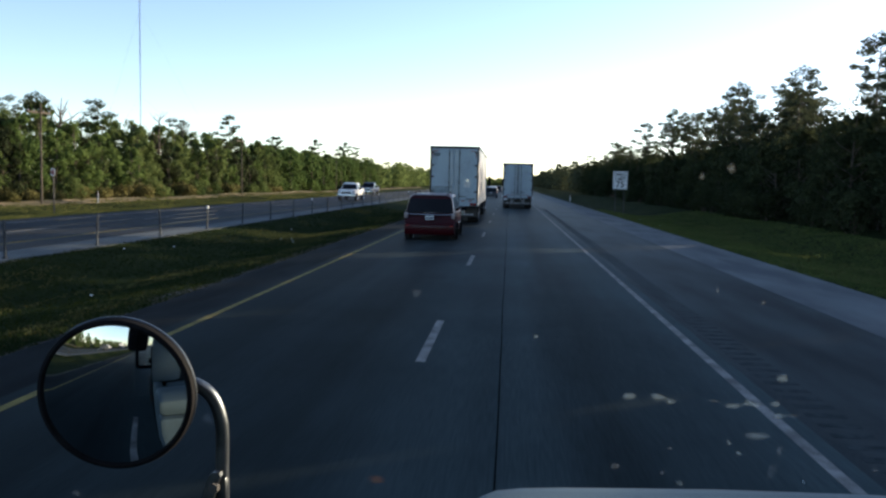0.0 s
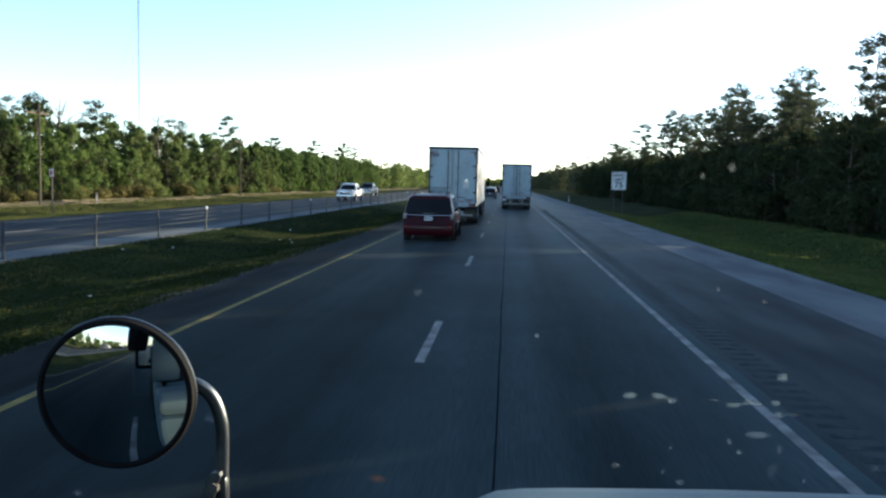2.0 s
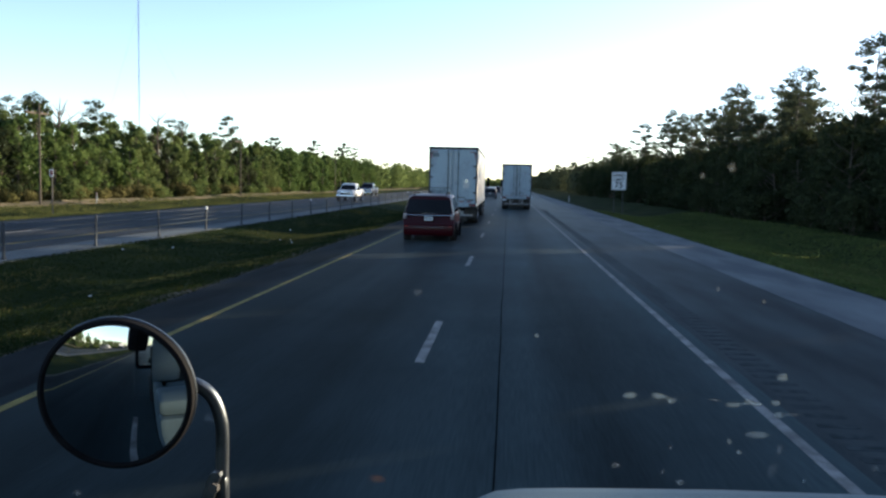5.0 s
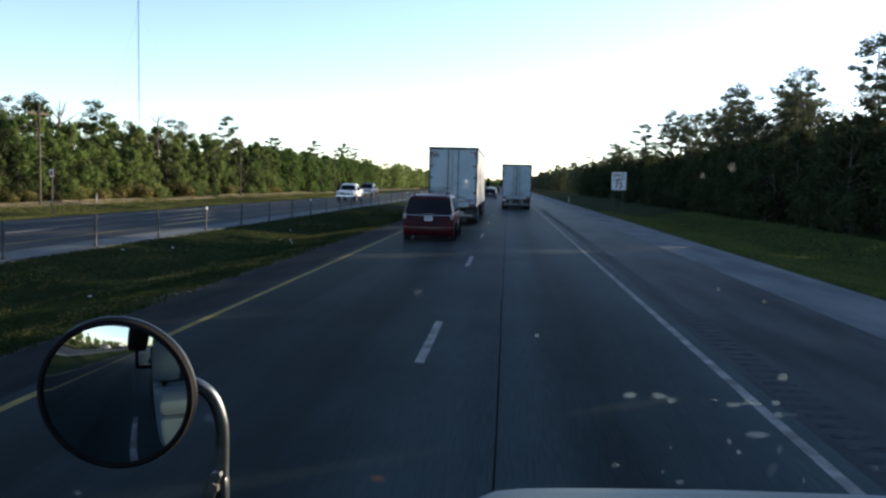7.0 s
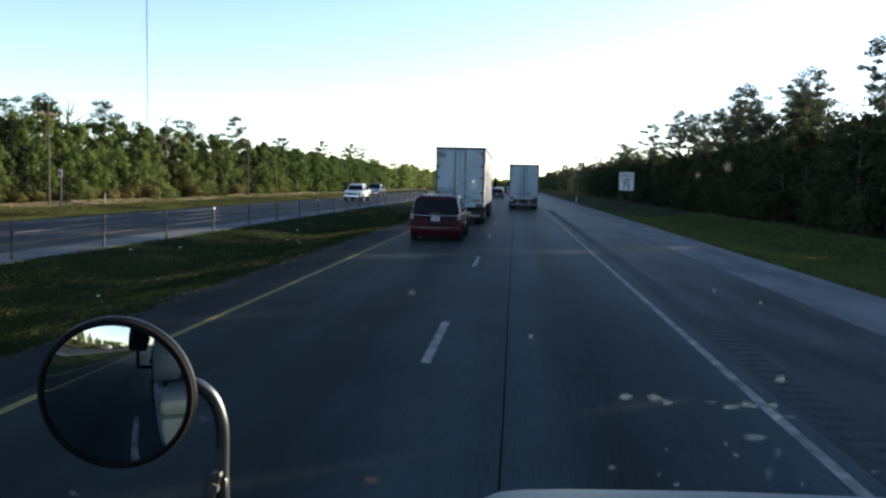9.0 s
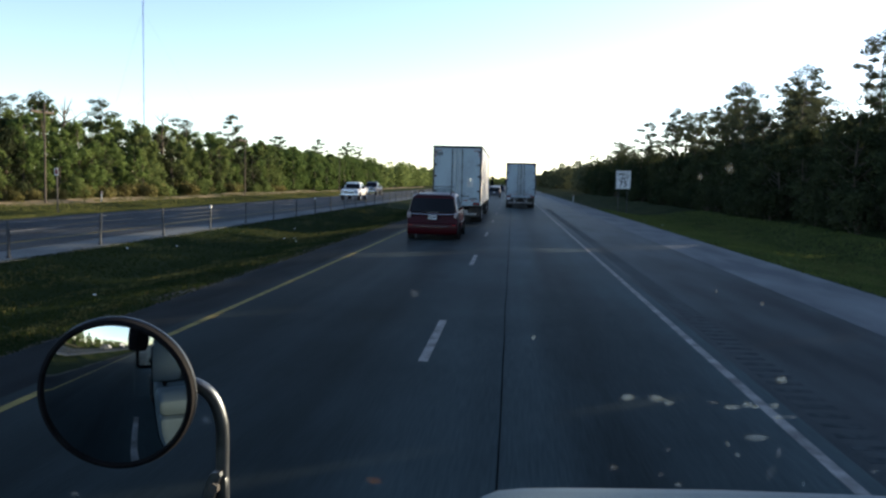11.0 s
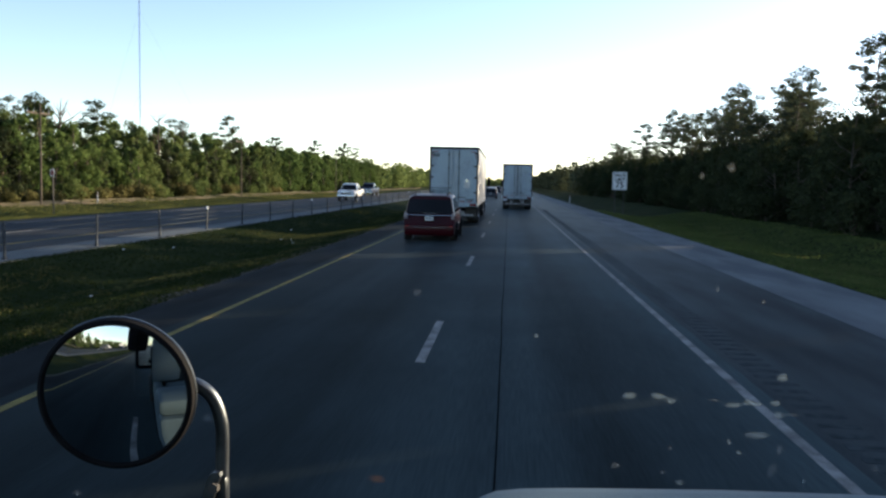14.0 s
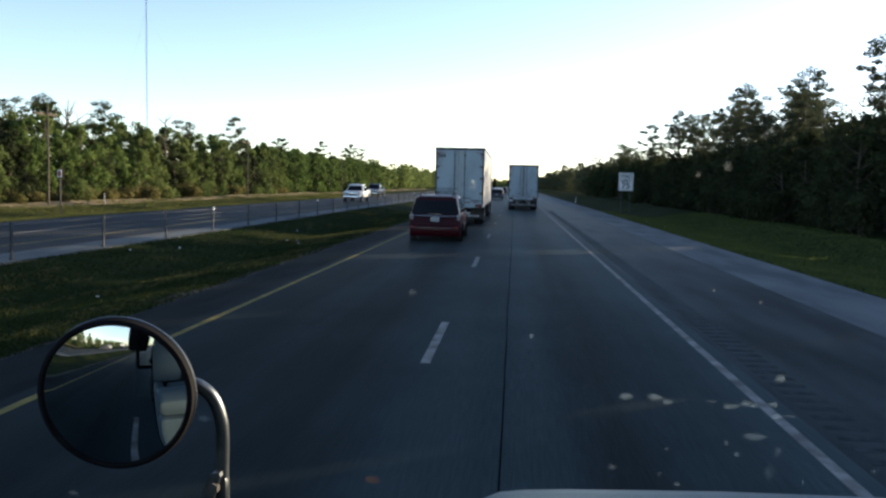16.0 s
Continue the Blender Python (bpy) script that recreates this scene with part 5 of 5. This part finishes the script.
# ---------------------------------------------------------------- the truck that carries the camera
def own_truck():
    root = empty("truck_cab", "pale truck cab with a round chrome-armed hood mirror", "truck", at=pose(0.6, 0, 0))
    # hood: crowned, falling towards the front, with rounded sides
    bm = B()
    secs = []
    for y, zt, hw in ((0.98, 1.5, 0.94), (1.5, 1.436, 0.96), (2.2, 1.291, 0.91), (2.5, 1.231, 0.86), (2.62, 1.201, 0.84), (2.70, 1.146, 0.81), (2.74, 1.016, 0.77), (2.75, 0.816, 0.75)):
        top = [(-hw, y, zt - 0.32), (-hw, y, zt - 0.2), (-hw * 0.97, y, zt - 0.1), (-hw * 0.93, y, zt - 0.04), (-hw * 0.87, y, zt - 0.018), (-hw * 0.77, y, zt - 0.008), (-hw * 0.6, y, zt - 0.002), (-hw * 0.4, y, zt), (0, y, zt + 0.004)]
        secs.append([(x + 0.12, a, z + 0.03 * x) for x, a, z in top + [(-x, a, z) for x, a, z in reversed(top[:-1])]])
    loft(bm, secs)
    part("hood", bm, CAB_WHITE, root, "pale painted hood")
    for s in (-1, 1):
        bm = B()
        loft(bm, [[(s * u + 0.08, y, v) for u, v in ((0.62, 0.7), (0.62, z), (0.8, z + 0.04), (1.02, z - 0.02), (1.1, z - 0.18), (1.1, 0.7))] for y, z in ((0.98, 1.28), (1.4, 1.33), (1.9, 1.3), (2.3, 1.15), (2.55, 0.9))])
        part("fender", bm, CAB_WHITE, root)
        # body side with a door and its window
        bm = B()
        box(bm, s * 1.1 - 0.03, s * 1.1 + 0.03, -2.5, 0.46, 0.75, 1.95, bevel=0.02)
        box(bm, s * 1.1 - 0.03, s * 1.1 + 0.03, 0.462, 0.91, 0.75, 1.7, bevel=0.02)
        side_ob = part("cab_side", bm, CAB_WHITE, root)
        bm = B()
        box(bm, s * 1.1 - 0.03, s * 1.1 + 0.03, -2.5, -0.7, 1.953, 2.9, bevel=0.02)
        box(bm, s * 1.1 - 0.03, s * 1.1 + 0.03, -0.7, 0.5, 2.62, 2.9, bevel=0.02)
        part("cab_upper_side", bm, CAB_WHITE, root)
        bm = B()
        box(bm, s * 1.1 - 0.005, s * 1.1 + 0.005, -0.69, 0.375, 1.96, 2.61)
        part("door_window", bm, GLASS_DARK, root, smooth=False)
        bm = B()
        box(bm, s * 1.1 - 0.03, s * 1.1 + 0.035, 0.38, 0.46, 1.955, 2.61, bevel=0.02)
        part("window_pillar", bm, CAB_WHITE, root)
        bm = B()
        o = s * 1.133
        for y0, y1, z0, z1 in ((-0.72, -0.705, 0.8, 1.93), (0.44, 0.452, 0.8, 1.93), (-0.7, 0.435, 0.8, 0.815)):
            box(bm, o - 0.004, o + 0.004, y0, y1, z0, z1)
        part("door_gap", bm, BLACK_PLASTIC, side_ob, smooth=False)
        bm = B()
        box(bm, s * 1.145 - 0.02, s * 1.145 + 0.02, -0.6, -0.38, 1.72, 1.77, bevel=0.012)
        part("door_handle", bm, BLACK_PLASTIC, side_ob)
        bm = B()
        rod(bm, (s * 0.84, -1.9, 0.72), (s * 0.84, -0.6, 0.72), 0.27, 0.27, 28)
        part("fuel_tank", bm, DULL_CHROME, root, "dull metal fuel tank")
        # tall door mirror on its bracket
        bm = B()
        x0, x1 = sorted((s * 1.165, s * 1.31))
        box(bm, x0, x1, 0.28, 0.38, 1.9, 2.32, bevel=0.03)
        mh = part("door_mirror", bm, BLACK_PLASTIC, root, "black tall door mirror")
        for z in (1.78, 2.39):
            bm = B()
            rod(bm, (s * 1.1, 0.33, z), (s * 1.24, 0.33, z), 0.014, 0.014, 8)
            rod(bm, (s * 1.24, 0.33, z), (s * 1.24, 0.33, 2.08), 0.014, 0.014, 8)
            part("bracket", bm, BLACK_PLASTIC, mh)
        wheel(root, s * 0.98, 1.75, 0.5, 0.28, CHROME, 0.7, s)
        wheel(root, s * 0.95, -3.2, 0.5, 0.5, CHROME, 0.4, s)
        bm = B()
        box(bm, min(s * 0.975, s * 1.13), max(s * 0.975, s * 1.13), 0.465, 0.5, 1.705, 2.88, bevel=0.012)
        part("corner_pillar", bm, CAB_WHITE, root)
    bm = B()
    box(bm, -1.07, 1.07, -2.5, 0.5, 2.9, 2.98, bevel=0.03)
    part("roof", bm, CAB_WHITE, root)
    bm = B()
    box(bm, -1.07, 1.07, -2.52, -2.46, 0.75, 2.9)
    part("rear_wall", bm, CAB_WHITE, root)
    bm = B()
    box(bm, -1.06, 1.06, -2.45, 0.9, 0.75, 0.8)
    part("cab_floor", bm, INTERIOR, root)
    bm = B()
    box(bm, -1.13, 1.13, 0.912, 0.98, 0.75, 1.7, bevel=0.02)
    box(bm, -1.05, 1.05, 0.5, 0.911, 1.655, 1.698, bevel=0.01)
    box(bm, -1.13, 1.13, 0.8, 0.975, 1.701, 1.765, bevel=0.025)
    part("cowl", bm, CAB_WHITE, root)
    bm = B()
    box(bm, -1.06, 1.06, 0.35, 0.9, 0.81, 1.58, bevel=0.05)
    part("dashboard", bm, INTERIOR, root)
    bm = B()
    box(bm, -1.06, 1.06, -1.0, -0.9, 0.81, 2.89)
    part("cab_curtain", bm, INTERIOR, root)
    bm = B()
    box(bm, -0.5, 0.5, -4.2, -2.55, 0.7, 0.95)
    part("frame_rails", bm, DARK_STEEL, root)
    for y in (1.75, -3.2):
        bm = B()
        rod(bm, (-0.95, y, 0.5), (0.95, y, 0.5), 0.07, 0.07, 12)
        part("axle", bm, DARK_STEEL, root)
    # hood mirror: bent tube, clamp, rim and a convex glass
    C = Vector((-1.204, 1.17, 1.857))
    v = (C + Vector((0.6, 0, 0)) - Vector(EYE)).normalized()
    back = Vector((-math.sin(radians(16.5)) * math.cos(radians(21)), -math.cos(radians(16.5)) * math.cos(radians(21)), -math.sin(radians(21))))
    n = (back - v).normalized()
    M = Matrix.Translation(C) @ n.to_track_quat("Z", "Y").to_matrix().to_4x4()
    R, rc = 0.1125, 0.5
    bm = B()
    prof = [(0.0, 0.0125)] + [(R * t, 0.0125 - (rc - math.sqrt(rc * rc - (R * t) ** 2))) for t in (0.12, 0.25, 0.4, 0.55, 0.7, 0.85, 1.0)]
    revolve(bm, prof, M, 64, close=False)
    glass = part("hood_mirror", bm, MIRROR, root, "round convex hood mirror with a black rim")
    bm = B()
    revolve(bm, [(0.11, -0.014), (0.1115, 0.0005), (0.115, 0.004), (0.1205, 0.002), (0.1225, -0.005), (0.119, -0.022), (0.09, -0.04), (0.04, -0.055), (0.0, -0.058), (0.0, -0.03), (0.1, -0.018)], M, 64)
    part("mirror_rim", bm, BLACK_PLASTIC, glass, "black rubber mirror rim")
    bm = B()
    revolve(bm, [(0.119, -0.019), (0.1222, -0.012), (0.1234, -0.0135), (0.1232, -0.0165), (0.12, -0.021)], M, 64)
    part("mirror_band", bm, DULL_CHROME, glass, "thin polished metal band round the mirror")
    bm = B()
    knots = [Vector(p) for p in [(-1.2, 1.235, 1.862), (-1.14, 1.24, 1.866), (-1.105, 1.248, 1.858), (-1.083, 1.257, 1.838), (-1.071, 1.263, 1.805), (-1.067, 1.266, 1.765), (-1.066, 1.264, 1.66), (-1.05, 1.26, 1.45), (-0.95, 1.26, 1.3)]]
    curve = []
    for i in range(len(knots) - 1):
        p0, p1, p2, p3 = knots[max(i - 1, 0)], knots[i], knots[i + 1], knots[min(i + 2, len(knots) - 1)]
        for t in (0, 0.25, 0.5, 0.75):
            curve.append(0.5 * (2 * p1 + (p2 - p0) * t + (2 * p0 - 5 * p1 + 4 * p2 - p3) * t * t + (3 * p1 - p0 - 3 * p2 + p3) * t ** 3))
    tube(bm, curve + knots[-1:], 0.0112, 16)
    part("mirror_arm", bm, DULL_CHROME, glass, "bent chrome mirror arm")
    bm = B()
    loft(bm, [[(x0, 1.236, z), (x1, 1.236, z), (x1, 1.25, z), (x0, 1.25, z)] for z, x0, x1 in ((1.63, -1.1, -1.081), (1.69, -1.086, -1.067), (1.708, -1.08, -1.06), (1.714, -1.073, -1.062))])
    box(bm, -1.078, -1.056, 1.252, 1.275, 1.66, 1.7, bevel=0.006)
    clamp = part("clamp", bm, DULL_CHROME, glass, "bent plated clamp on the mirror arm")
    bm = B()
    rod(bm, (-1.07, 1.228, 1.69), (-1.07, 1.24, 1.69), 0.009, 0.009, 6)
    part("bolt", bm, DARK_STEEL, clamp, "dark hexagonal bolt")
    # windshield with dried splats
    def on_pane(x, z, off=0.0):
        return Vector((x - 0.6, 0.75 - (z - 1.75) * 0.3 - off, z))
    bm = B()
    loft(bm, [[on_pane(x, z, o) for x, z in ((-0.62, 1.71), (1.82, 1.71), (1.78, 2.86), (-0.58, 2.86))] for o in (-0.003, 0.003)])
    ws = part("windshield", bm, CLEAR, root, "clear windshield with dried bug splats", smooth=False)
    ws.visible_shadow = False
    r = random.Random(5)
    dense = ((0.108, 2.023, 5.9, 3.0, 0), (0.133, 2.023, 7.7, 3.4, -10), (0.143, 2.02, 4.5, 2.3, -10), (0.195, 2.019, 8.1, 2.9, 0), (0.207, 2.021, 4.9, 3.4, 0), (0.213, 2.02, 4.0, 1.8, -5), (0.228, 2.021, 4.5, 3.1, 0),
              (0.234, 2.011, 5.0, 3.4, 0), (0.23, 2.045, 4.9, 3.3, 0), (0.216, 1.991, 10.5, 3.2, 0), (0.196, 1.983, 1.4, 3.9, 35), (0.205, 1.973, 1.4, 3.7, 50), (0.159, 1.94, 3.8, 2.4, 0), (0.264, 1.948, 2.1, 2.8, 0), (0.027, 2.074, 2.8, 2.8, 0))
    thin = ((0.179, 2.022, 5.9, 1.4, 0), (0.245, 2.012, 5.4, 1.8, 0), (0.239, 1.977, 2.8, 5.5, 0), (0.236, 1.957, 3.3, 7.0, -25), (0.32, 1.964, 4.1, 3.4, 30), (0.101, 1.954, 4.7, 3.5, 0), (0.147, 1.975, 2.1, 2.1, 0),
              (0.143, 1.95, 2.1, 2.1, 0), (0.167, 2.216, 2.6, 4.5, 30), (0.146, 2.21, 1.8, 2.6, 0), (-0.073, 2.109, 4, 4, 0), (0.169, 2.12, 1.6, 1.6, 0), (0.206, 2.111, 1.7, 2.1, 10), (-0.407, 1.894, 5, 3, 0), (-0.265, 1.981, 5, 4, -20))
    for mt, rows in ((SPLAT, dense), (SPLAT_FAINT, thin), (SPLAT_BROWN, ((-0.112, 1.928, 8, 4, 0),))):
        for x, z, w, h, tilt in rows:
            bm = B()
            t = radians(tilt)
            k = 14
            vs = []
            for i in range(k):
                a = 2 * math.pi * i / k
                rr = 1.25 + r.uniform(-0.5, 0.4)
                dx, dz = 0.001 * w * rr * math.cos(a), 0.001 * h * rr * math.sin(a)
                vs.append((x + dx * math.cos(t) - dz * math.sin(t), z + dx * math.sin(t) + dz * math.cos(t)))
            loft(bm, [[on_pane(a, b, -0.0035) for a, b in vs], [on_pane(x + (a - x) * 0.7, z + (b - z) * 0.7, -0.0045) for a, b in vs]])
            part("splat", bm, mt, ws)


def clear_glass():
    m, nt, b = nodes_of("clear_windshield_glass")
    N, L = nt.nodes.new, nt.links.new
    tr, gl, fr, ms = N("ShaderNodeBsdfTransparent"), N("ShaderNodeBsdfGlossy"), N("ShaderNodeFresnel"), N("ShaderNodeMixShader")
    gl.inputs["Roughness"].default_value, fr.inputs[0].default_value = 0.02, 1.01
    tr.inputs[0].default_value = (0.97, 0.98, 0.98, 1)
    L(fr.outputs[0], ms.inputs[0]), L(tr.outputs[0], ms.inputs[1]), L(gl.outputs[0], ms.inputs[2])
    L(ms.outputs[0], nt.nodes["Material Output"].inputs[0])
    return m


CLEAR = clear_glass()
own_truck()
